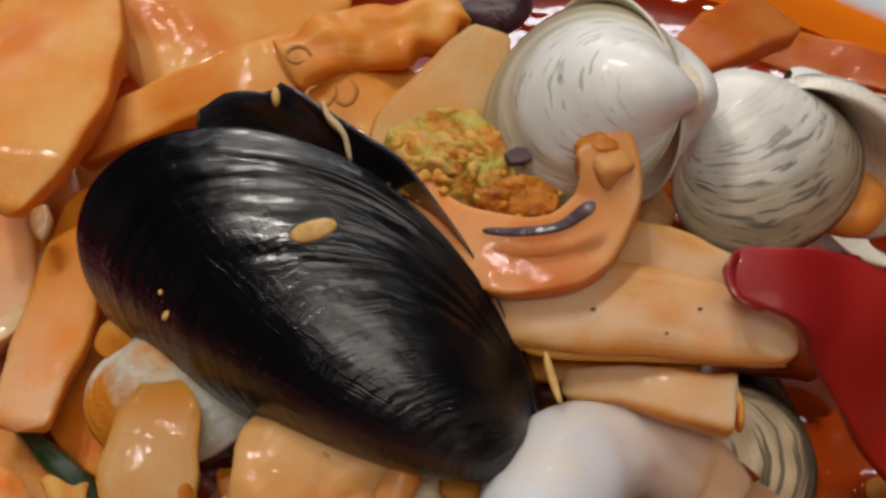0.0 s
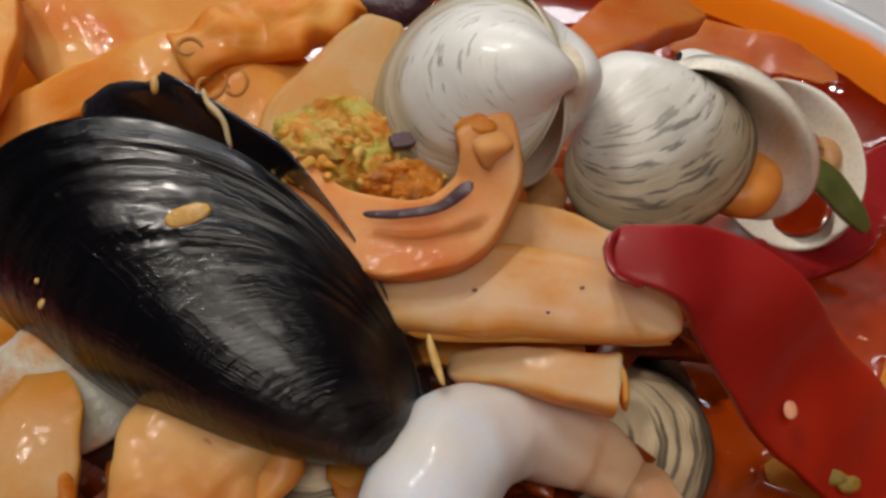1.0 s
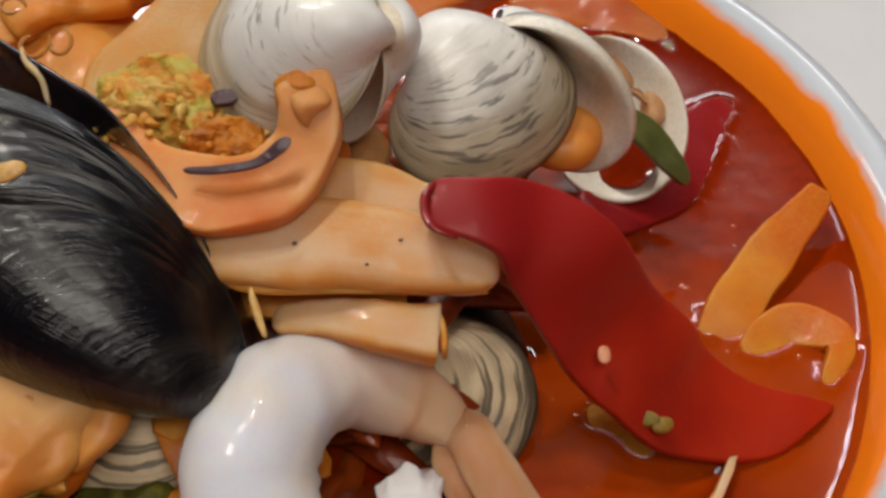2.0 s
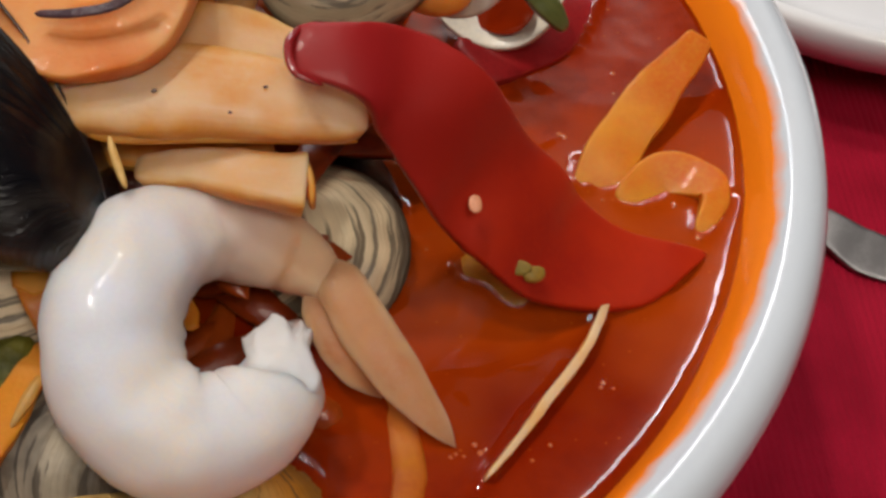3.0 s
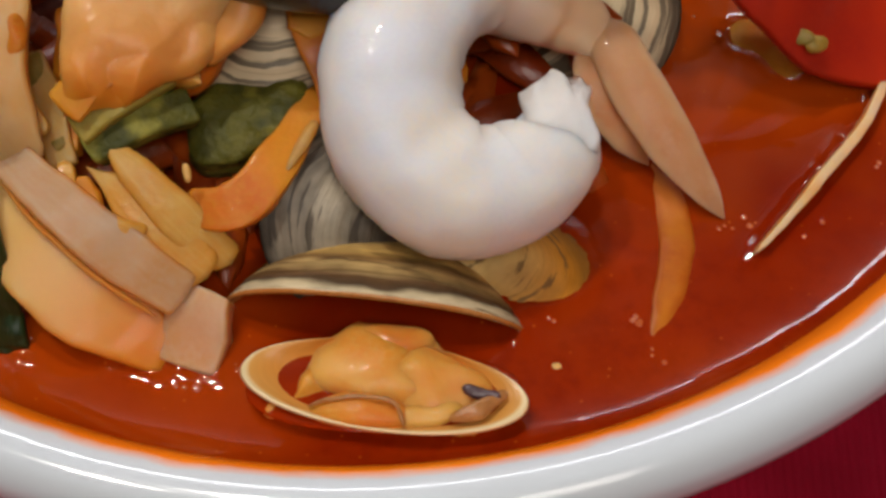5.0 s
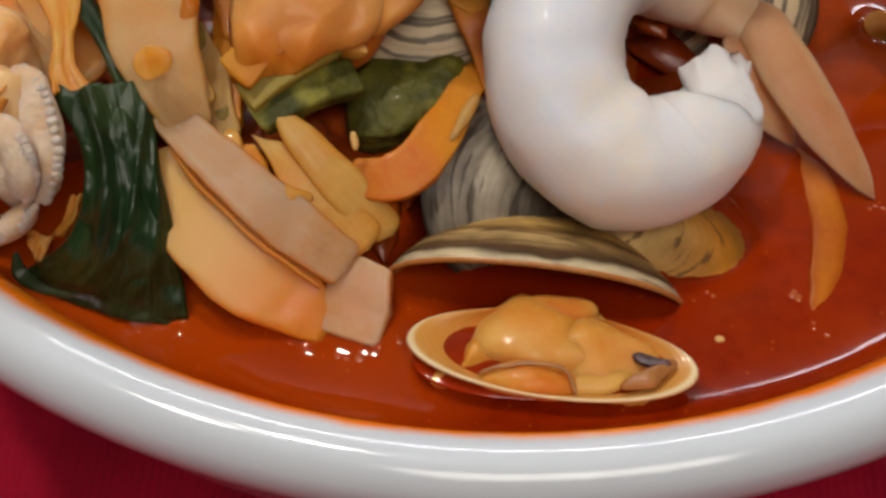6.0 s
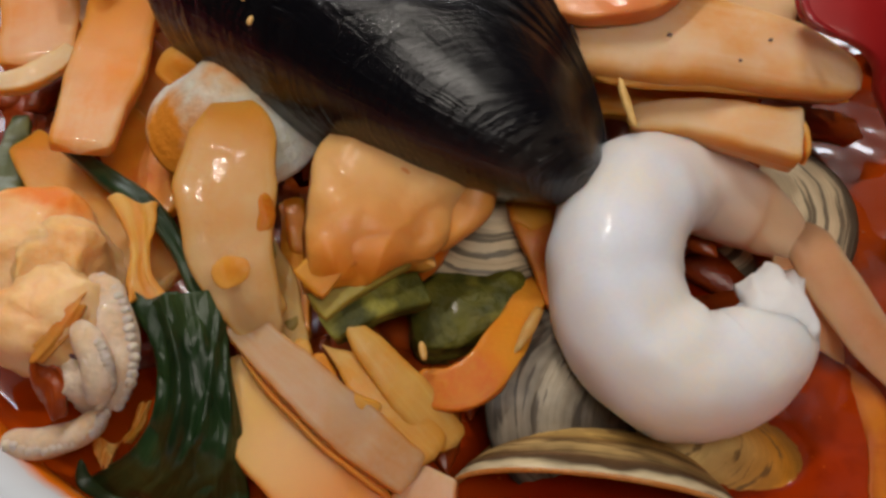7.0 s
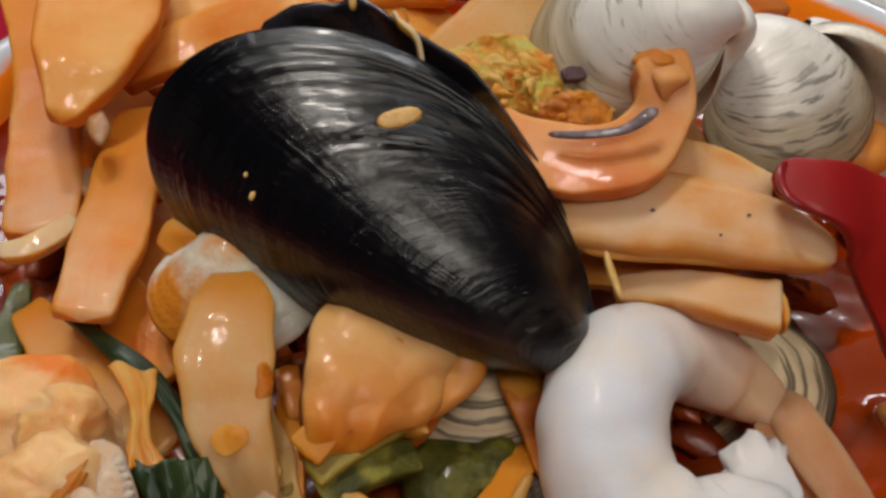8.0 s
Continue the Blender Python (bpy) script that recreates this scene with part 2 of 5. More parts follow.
M["pepper"] = mat("red_pepper_skin", (0.42, 0.020, 0.002), (0.32, 0.010, 0.002), 70, 0.3, 0.08, 0.45, 0.08, speck=0.9, wet=0.12, uvmix=((0.30, 0.008, 0.009), 0.2, 0.6))
M["pepper_dim"] = mat("soaked_red_pepper", (0.30, 0.014, 0.016), (0.26, 0.01, 0.012), 90, 0.25, 0.15, 0.5)
M["leaf"] = mat("wilted_leaf", (0.013, 0.036, 0.010), (0.006, 0.018, 0.005), 140, 0.3, 0.3, 0.2, stain=(0.028, 0.052, 0.015), stain_at=0.55, fine=500, streak=(0.035, 0.065, 0.024), spec=0.35)
M["zucchini"] = mat("zucchini_rind", (0.115, 0.105, 0.012), (0.045, 0.048, 0.007), 260, 0.5, 0.8, 0.05, fine=900, stain=(0.28, 0.25, 0.04), stain_at=0.55, spec=0.25)
M["zucchini_flesh"] = mat("zucchini_flesh", (0.40, 0.29, 0.05), (0.30, 0.22, 0.035), 200, 0.3, 0.3, 0.5, 0.2)
M["green"] = mat("green_pepper_skin", (0.10, 0.11, 0.03), (0.07, 0.085, 0.02), 160, 0.3, 0.2, 0.5, streak=(0.20, 0.18, 0.06))
M["meat"] = mat("clam_meat", (0.76, 0.328, 0.0886), (0.74, 0.234, 0.0285), 80, 0.28, 0.05, 0.6, 0.3, stain=(0.68, 0.157, 0.0104), stain_at=0.53, speck=0.97)
M["meat_fold"] = mat("folded_meat", (0.72, 0.237, 0.018), (0.68, 0.19, 0.0108), 120, 0.28, 0.12, 0.6, 0.35, speck=0.92, stain=(0.7, 0.18, 0.009), stain_at=0.56, uvmix=((0.76, 0.38, 0.135), 0.4, 0.9))
M["dark"] = mat("dark_flesh", (0.05, 0.02, 0.03), (0.10, 0.05, 0.06), 300, 0.3, 0.4, 0.5)
M["tip"] = mat("tentacle_tip", (0.56, 0.22, 0.05), (0.40, 0.14, 0.03), 300, 0.3, 0.3, 0.4, 0.15)
M["tip_meat"] = mat("pinkish_brown_meat", (0.56, 0.31, 0.15), (0.46, 0.22, 0.09), 160, 0.3, 0.2, 0.5, 0.3)
M["seed_pink"] = mat("soaked_seed", (0.74, 0.31, 0.17), (0.66, 0.24, 0.11), 600, 0.4, 0.2, 0.2)
M["brown"] = mat("brown_flesh", (0.36, 0.153, 0.048), (0.44, 0.198, 0.056), 260, 0.3, 0.4, 0.5)
M["seed"] = mat("chilli_seed", (0.74, 0.46, 0.15), (0.64, 0.34, 0.08), 600, 0.4, 0.3, 0.3)
M["octopus"] = mat("octopus_flesh", (0.82, 0.503, 0.252), (0.8, 0.38, 0.126), 130, 0.36, 0.2, 0.5, 0.35, stain=(0.74, 0.19, 0.0135), stain_at=0.55, speck=0.95)
M["stain"] = mat("orange_soaked_strip", (0.66, 0.17, 0.012), (0.6, 0.22, 0.03), 200, 0.35, 0.2, 0.3, 0.2, speck=0.9)
M["arm"] = mat("octopus_arm_skin", (0.74, 0.56, 0.42), (0.66, 0.42, 0.26), 260, 0.35, 0.4, 0.4, 0.25)
M["sucker"] = mat("octopus_sucker", (0.78, 0.64, 0.52), (0.70, 0.50, 0.36), 300, 0.4, 0.5, 0.3, 0.25)
M["meat_yellow"] = mat("yellow_clam_meat", (0.72, 0.376, 0.091), (0.68, 0.254, 0.0279), 90, 0.28, 0.08, 0.6, 0.3, stain=(0.6, 0.149, 0.00836), stain_at=0.56, speck=0.95)
M["mush"] = mat("chopped_vegetable_mush", (0.70, 0.36, 0.06), (0.60, 0.18, 0.012), 420, 0.3, 0.9, 0.6, 0.2, fine=1400, stain=(0.48, 0.40, 0.07), stain_at=0.5)
M["brown_mush"] = mat("brown_mush", (0.62, 0.22, 0.02), (0.44, 0.13, 0.012), 320, 0.3, 0.9, 0.6, 0.2, fine=1200, stain=(0.30, 0.10, 0.015), stain_at=0.52)
M["crumb"] = island_mat("vegetable_crumbs", [(0.0, (0.64, 0.20, 0.015)), (0.3, (0.70, 0.34, 0.05)), (0.6, (0.70, 0.46, 0.12)), (0.85, (0.50, 0.36, 0.05)), (1.0, (0.56, 0.17, 0.02))])
# glossy broth colour for the domes added to catch glints
M["bubble"] = mat("broth_glint", (0.46, 0.10, 0.02), (0.4, 0.07, 0.015), 200, 0.05, 0.0, 1.6, spec=1.0)
M["clam_cream"] = shell_mat("cream_shell_inside", [(0.0, (0.60, 0.22, 0.03)), (0.8, (0.64, 0.27, 0.05)), (0.95, (0.66, 0.32, 0.07)), (0.982, (0.80, 0.64, 0.36)), (1.0, (0.78, 0.62, 0.36))], 8, 0.08, 0.35, 0.2, 20.0, 0.2, 0.4, 0.6, dash=(0.56, 0.2, 0.03), shade=0.9)
M["clam_soaked"] = mat("soaked_shell_inside", (0.46, 0.17, 0.035), (0.55, 0.26, 0.08), 120, 0.25, 0.2, 0.5)
M["mussel_in"] = mat("mussel_nacre", (0.012, 0.011, 0.014), (0.03, 0.028, 0.04), 200, 0.2, 0.2, 0.6)
M["clam_in"] = mat("clam_inner", (0.86, 0.82, 0.74), (0.82, 0.72, 0.56), 110, 0.3, 0.1, 0.3)
M["mussel"] = shell_mat("mussel_shell", [(0.0, (0.13, 0.085, 0.06)), (0.10, (0.035, 0.022, 0.016)), (0.2, (0.006, 0.005, 0.006)), (0.28, (0.018, 0.015, 0.014)), (0.33, (0.004, 0.004, 0.006)), (1.0, (0.003, 0.003, 0.005))], 30, 0.12, 0.18, 0.28, 90.0, 0.5, 0.5, 0.52, 0.4)
M["clam_white"] = shell_mat("clam_shell_white", [(0.0, (0.9, 0.885, 0.87)), (0.66, (0.88, 0.865, 0.83)), (0.74, (0.62, 0.57, 0.44)), (0.79, (0.76, 0.72, 0.60)), (0.86, (0.44, 0.38, 0.25)), (0.92, (0.56, 0.49, 0.33)), (1.0, (0.22, 0.17, 0.09))], 20, 0.08, 0.42, 0.2, 40.0, 0.14, 0.5, 0.55, dash_from=0.3, dash=(0.30, 0.28, 0.24), blotch=0.1, shade=0.93)
M["clam_grey"] = shell_mat("clam_shell_grey", [(0.0, (0.88, 0.86, 0.83)), (0.70, (0.86, 0.83, 0.77)), (0.79, (0.68, 0.60, 0.44)), (0.83, (0.78, 0.70, 0.54)), (0.89, (0.54, 0.45, 0.29)), (0.95, (0.62, 0.52, 0.34)), (1.0, (0.16, 0.12, 0.07))], 17, 0.06, 0.42, 0.2, 50.0, 0.35, 0.5, 0.51, along=9, dash_from=0.5, dash=(0.16, 0.145, 0.12), blotch=0.15, shade=0.85)
M["clam_tan"] = shell_mat("clam_shell_tan", [(0.0, (0.66, 0.36, 0.08)), (0.55, (0.80, 0.52, 0.17)), (0.72, (0.48, 0.25, 0.06)), (0.76, (0.80, 0.55, 0.21)), (0.84, (0.74, 0.46, 0.14)), (0.87, (0.24, 0.12, 0.04)), (0.895, (0.76, 0.52, 0.21)), (0.94, (0.18, 0.095, 0.04)), (0.958, (0.11, 0.065, 0.035)), (0.97, (0.80, 0.66, 0.42)), (1.0, (0.84, 0.70, 0.47))], 14, 0.14, 0.5, 0.05, 60.0, 0.9, 0.2, 0.53, along=7, dash=(0.18, 0.095, 0.035), blotch=0.5, shade=0.8)
M["clam_orange"] = shell_mat("clam_shell_soaked", [(0.0, (0.74, 0.56, 0.30)), (0.5, (0.72, 0.48, 0.18)), (0.75, (0.72, 0.29, 0.025)), (0.92, (0.40, 0.17, 0.03)), (1.0, (0.12, 0.06, 0.03))], 12, 0.25, 0.5, 0.0, 50.0, 0.7, 0.15, 0.54, along=7, dash=(0.18, 0.10, 0.04), blotch=0.35, shade=0.82)
M["clam_pale"] = mat("pale_clam_shell", (0.74, 0.73, 0.64), (0.58, 0.54, 0.40), 140, 0.4, 0.4, 0.3, 0.15, stain=(0.66, 0.21, 0.015), stain_at=0.52, speck=0.8)
M["clam_stripe"] = shell_mat("clam_shell_striped", [(0.0, (0.84, 0.68, 0.42)), (0.5, (0.88, 0.74, 0.48)), (0.92, (0.76, 0.60, 0.38)), (1.0, (0.12, 0.08, 0.05))], 8, 0.08, 0.45, 0.1, 40.0, 1.0, 0.3, 0.44, along=2.2, dash=(0.07, 0.052, 0.036), blotch=0.2, shade=0.9)
# first stops darker: the shade on the umbo side is put into the colour
M["clam_dark"] = shell_mat("clam_shell_dark", [(0.0, (0.07, 0.055, 0.045)), (0.5, (0.16, 0.13, 0.10)), (0.7, (0.46, 0.39, 0.29)), (0.8, (0.24, 0.20, 0.155)), (0.9, (0.34, 0.28, 0.21)), (1.0, (0.05, 0.04, 0.033))], 9, 0.35, 0.5, 0.1, 30.0, 0.8, 0.2, 0.5, along=6, dash=(0.07, 0.055, 0.043), blotch=0.5, shade=0.8)


for key, clear in (("tail", 0.66), ("onion", 0.86), ("onion_grey", 0.84), ("radish", 0.9), ("cabbage", 0.86), ("wedge", 0.92)):
    M[key].node_tree.nodes["Principled BSDF"].inputs["Alpha"].default_value = clear


def soup_material():
    """Broth: dark red with lighter orange clouds and fine oil specks."""
    m = mat("red_broth", (0.20, 0.011, 0.0008), (0.31, 0.024, 0.001), 24, 0.012, 0.0, 0.0, 0.0, 420, stain=(0.43, 0.056, 0.002), stain_at=0.57, speck=0.95)
    nt = m.node_tree
    b = nt.nodes["Principled BSDF"]
    old = b.inputs["Base Color"].links[0].from_socket
    co, vor, rng, x = nt.nodes.new("ShaderNodeTexCoord"), nt.nodes.new("ShaderNodeTexVoronoi"), nt.nodes.new("ShaderNodeMapRange"), nt.nodes.new("ShaderNodeMix")
    vor.inputs["Scale"].default_value = 420
    nt.links.new(co.outputs["Object"], vor.inputs["Vector"])
    rng.inputs[1].default_value, rng.inputs[2].default_value, rng.inputs[3].default_value, rng.inputs[4].default_value = 0.03, 0.10, 0.3, 0.0
    nt.links.new(vor.outputs["Distance"], rng.inputs[0])
    x.data_type = "RGBA"
    nt.links.new(rng.outputs[0], x.inputs[0]), nt.links.new(old, x.inputs[6])
    x.inputs[7].default_value = (0.75, 0.20, 0.02, 1)
    nt.links.new(x.outputs[2], b.inputs["Base Color"])
    b.inputs["Alpha"].default_value = 0.9
    b.inputs["Specular IOR Level"].default_value = 0.4
    return m


def ceramic_material():
    """White glaze; a tide line of orange oil on the inner wall, of uneven height."""
    m = mat("white_glaze", (0.62, 0.665, 0.73), (0.59, 0.635, 0.70), 30, 0.12, 0.0, 0.3, fine=200, speck=0.97)
    nt = m.node_tree
    b = nt.nodes["Principled BSDF"]
    base = b.inputs["Base Color"].links[0].from_socket
    co = nt.nodes.new("ShaderNodeTexCoord")
    sep = nt.nodes.new("ShaderNodeSeparateXYZ")
    nt.links.new(co.outputs["UV"], sep.inputs[0])
    n = nt.nodes.new("ShaderNodeTexNoise")
    n.inputs["Scale"].default_value, n.inputs["Detail"].default_value = 130, 6
    nt.links.new(co.outputs["Object"], n.inputs["Vector"])
    n2 = nt.nodes.new("ShaderNodeTexNoise")
    n2.inputs["Scale"].default_value = 30
    nt.links.new(co.outputs["Object"], n2.inputs["Vector"])
    s = nt.nodes.new("ShaderNodeMath")
    s.operation = "MULTIPLY_ADD"
    nt.links.new(n.outputs[0], s.inputs[0])
    s.inputs[1].default_value = 0.36
    nt.links.new(sep.outputs[1], s.inputs[2])
    s2 = nt.nodes.new("ShaderNodeMath")
    s2.operation = "MULTIPLY_ADD"
    nt.links.new(n2.outputs[0], s2.inputs[0])
    s2.inputs[1].default_value = 0.25
    nt.links.new(s.outputs[0], s2.inputs[2])
    ramp = nt.nodes.new("ShaderNodeValToRGB")
    ramp.color_ramp.elements[0].position, ramp.color_ramp.elements[0].color = 0.79, (1, 1, 1, 1)
    ramp.color_ramp.elements[1].position, ramp.color_ramp.elements[1].color = 1.0, (0, 0, 0, 1)
    mid = ramp.color_ramp.elements.new(0.84)
    mid.color = (0.66, 0.66, 0.66, 1)
    away, tilt = nt.nodes.new("ShaderNodeSeparateXYZ"), nt.nodes.new("ShaderNodeMath")
    nt.links.new(co.outputs["Object"], away.inputs[0])
    tilt.operation = "MULTIPLY_ADD"
    nt.links.new(away.outputs[1], tilt.inputs[0])
    tilt.inputs[1].default_value = -0.5
    nt.links.new(s2.outputs[0], tilt.inputs[2])
    nt.links.new(tilt.outputs[0], ramp.inputs[0])
    x = nt.nodes.new("ShaderNodeMix")
    x.data_type = "RGBA"
    nt.links.new(ramp.outputs[0], x.inputs[0])
    nt.links.new(base, x.inputs[6])
    x.inputs[7].default_value = (1.0, 0.25, 0.01, 1)
    nt.links.new(x.outputs[2], b.inputs["Base Color"])
    return m


def cloth_material():
    m = mat("crimson_cloth", (0.36, 0.006, 0.028), (0.28, 0.004, 0.020), 60, 0.85, 0.0, spec=0.1)
    nt = m.node_tree
    b = nt.nodes["Principled BSDF"]
    b.inputs["Sheen Weight"].default_value = 0.03
    return m


M["soup"], M["ceramic"], M["cloth"] = soup_material(), ceramic_material(), cloth_material()
M["plain_ceramic"] = mat("white_china", (0.78, 0.78, 0.80), (0.74, 0.74, 0.77), 40, 0.15, 0.0, 0.3, speck=0.97)
M["steel"] = mat("brushed_steel", (0.24, 0.235, 0.24), (0.18, 0.175, 0.18), 200, 0.4, 0.05, metal=1.0)
M["wall"] = mat("wall_paint", (0.46, 0.40, 0.32), (0.43, 0.37, 0.30), 6, 0.8, 0.05, fine=80)
M["ceil"] = mat("ceiling_paint", (0.40, 0.36, 0.31), (0.37, 0.34, 0.29), 6, 0.8, 0.05, fine=80)
M["boards"] = mat("floor_boards", (0.22, 0.12, 0.06), (0.16, 0.08, 0.04), 8, 0.5, 0.1, fine=90)


# ---- builders (centimetres in, metres out) ----
CM = 0.01


def mesh_of(name, verts, faces, mats, uv=None, smooth=True):
    me = bpy.data.meshes.new(name)
    me.from_pydata([tuple(v) for v in verts], [], faces)
    for m in mats if isinstance(mats, (list, tuple)) else [mats]:
        me.materials.append(m)
    if uv is not None:
        lay = me.uv_layers.new(name="UVMap")
        idx = np.zeros(len(me.loops), dtype=np.int32)
        me.loops.foreach_get("vertex_index", idx)
        lay.data.foreach_set("uv", np.asarray(uv, dtype=np.float32)[idx].ravel())
    if smooth:
        me.polygons.foreach_set("use_smooth", [True] * len(me.polygons))
    me.update()
    return me


def thing(name, label="", category="", group="", kind="", at=(0, 0, 0)):
    """An empty at its base, in centimetres."""
    ob = new(name)
    ob.empty_display_size = 0.005
    ob.location = Vector(at) * CM
    return tagged(ob, label, category, group, kind)


def part(name, shape, mats, parent=None, label="", category="", group="", kind=""):
    """Links a shape (verts in cm, faces, uv) as one mesh object, with its origin in its middle."""
    verts, faces, uv = shape
    v = np.asarray(verts, float) * CM
    mid = (v.min(0) + v.max(0)) / 2
    mid[2] = v[:, 2].min()
    ob = new(name, mesh_of(name, v - mid, faces, mats, uv))
    ob.location = mid
    if parent:
        up, world_at = parent, Vector((0, 0, 0))
        while up:
            world_at += up.location
            up = up.parent
        ob.parent = parent
        ob.location = Vector(mid) - world_at
    return tagged(ob, label, category, group, kind)


def curve_at(pts, u):
    """Catmull-Rom through pts at u in 0..1."""
    p = np.asarray(pts, float)
    p = np.vstack([2 * p[0] - p[1], p, 2 * p[-1] - p[-2]])
    n = len(p) - 3
    x = np.clip(np.asarray(u) * n, 0, n - 1e-9)
    i = x.astype(int)
    f = (x - i)[:, None]
    a, b, c, d = p[i], p[i + 1], p[i + 2], p[i + 3]
    return 0.5 * (2 * b + (c - a) * f + (2 * a - 5 * b + 4 * c - d) * f**2 + (3 * b - a - 3 * c + d) * f**3)


def wobble(v, amp, freq, seed):
    out = np.array(v, float)
    off = Vector((seed * 7.31, seed * 3.17, seed * 1.77))
    for k in range(len(out)):
        out[k] += amp * np.array(noise.noise_vector(Vector(out[k]) * freq + off))
    return out


def sweep(pts, widths, thick, up=(0, -0.45, 1), seg=44, ring=32, power=9.0, ends=(24, 24), arch=0.0, rolls=(0,), amp=0.05, freq=1.6, seed=0, ruffle=0.0, bead=0.0, beads=20):
    """A strip with a rounded cross-section along a curve. ends: how blunt each end is. arch: bow of the section."""
    u = np.linspace(0, 1, seg)
    c = curve_at(pts, u)
    k = np.linspace(0, 1, len(widths))
    w = np.interp(u, k, widths)
    tk = np.interp(u, np.linspace(0, 1, len(np.atleast_1d(thick))), np.atleast_1d(thick))
    roll = np.radians(np.interp(u, np.linspace(0, 1, len(rolls)), rolls))
    tang = np.gradient(c, axis=0)
    tang /= np.linalg.norm(tang, axis=1)[:, None]
    e0, e1 = np.clip(1 - (1 - np.clip(u * ends[0], 0, 1)) ** 2, 0, 1) ** 0.5, np.clip(1 - (1 - np.clip((1 - u) * ends[1], 0, 1)) ** 2, 0, 1) ** 0.5
    e = np.maximum(e0 * e1, 0.03)
    verts, uv = [], []
    for i in range(seg):
        side = np.cross(tang[i], up)
        side /= np.linalg.norm(side)
        top = np.cross(side, tang[i])
        cr, sr = np.cos(roll[i]), np.sin(roll[i])
        side, top = side * cr + top * sr, top * cr - side * sr
        swell = 1 + bead * abs(np.sin(u[i] * beads * np.pi))
        for j in range(ring):
            a = 2 * np.pi * j / ring
            ca, sa = np.cos(a), np.sin(a)
            x = np.sign(ca) * abs(ca) ** (2 / power) * w[i] / 2 * e[i] * swell
            z = np.sign(sa) * abs(sa) ** (2 / power) * tk[i] / 2 * e[i] ** 0.7 * swell
            z += -arch * x * x + ruffle * abs(ca) * np.sin(u[i] * 40 + (0 if ca > 0 else 2))
            verts.append(c[i] + side * x + top * z)
            uv.append((u[i], j / ring))
    faces = [(i * ring + j, i * ring + (j + 1) % ring, (i + 1) * ring + (j + 1) % ring, (i + 1) * ring + j) for i in range(seg - 1) for j in range(ring)]
    n = len(verts)
    verts += [c[0], c[-1]]
    uv += [(0, 0), (1, 0)]
    faces += [(n, (j + 1) % ring, j) for j in range(ring)]
    faces += [(n + 1, (seg - 1) * ring + j, (seg - 1) * ring + (j + 1) % ring) for j in range(ring)]
    return (wobble(verts, amp, freq, seed) if amp else np.array(verts)), faces, uv


def blob(mid, radii, turn=(0, 0, 0), amp=0.15, freq=1.2, seed=0, power=2.2, rows=20, cols=28, fine=0.0):
    """A lumpy rounded body."""
    verts, uv = [], []
    rot = np.array(Euler([radians(a) for a in turn]).to_matrix())
    for i in range(rows + 1):
        t = np.pi * i / rows
        for j in range(cols):
            a = 2 * np.pi * j / cols
            d = np.array([np.sin(t) * np.cos(a), np.sin(t) * np.sin(a), np.cos(t)])
            p = np.sign(d) * abs(d) ** (2 / power) * radii
            verts.append(rot @ p + mid)
            uv.append((j / cols, i / rows))
    faces = [(i * cols + j, (i + 1) * cols + j, (i + 1) * cols + (j + 1) % cols, i * cols + (j + 1) % cols) for i in range(rows) for j in range(cols)]
    v = wobble(verts, amp, freq, seed)
    if fine:
        v = wobble(v, fine, freq * 4, seed + 9)
    return v, faces, uv


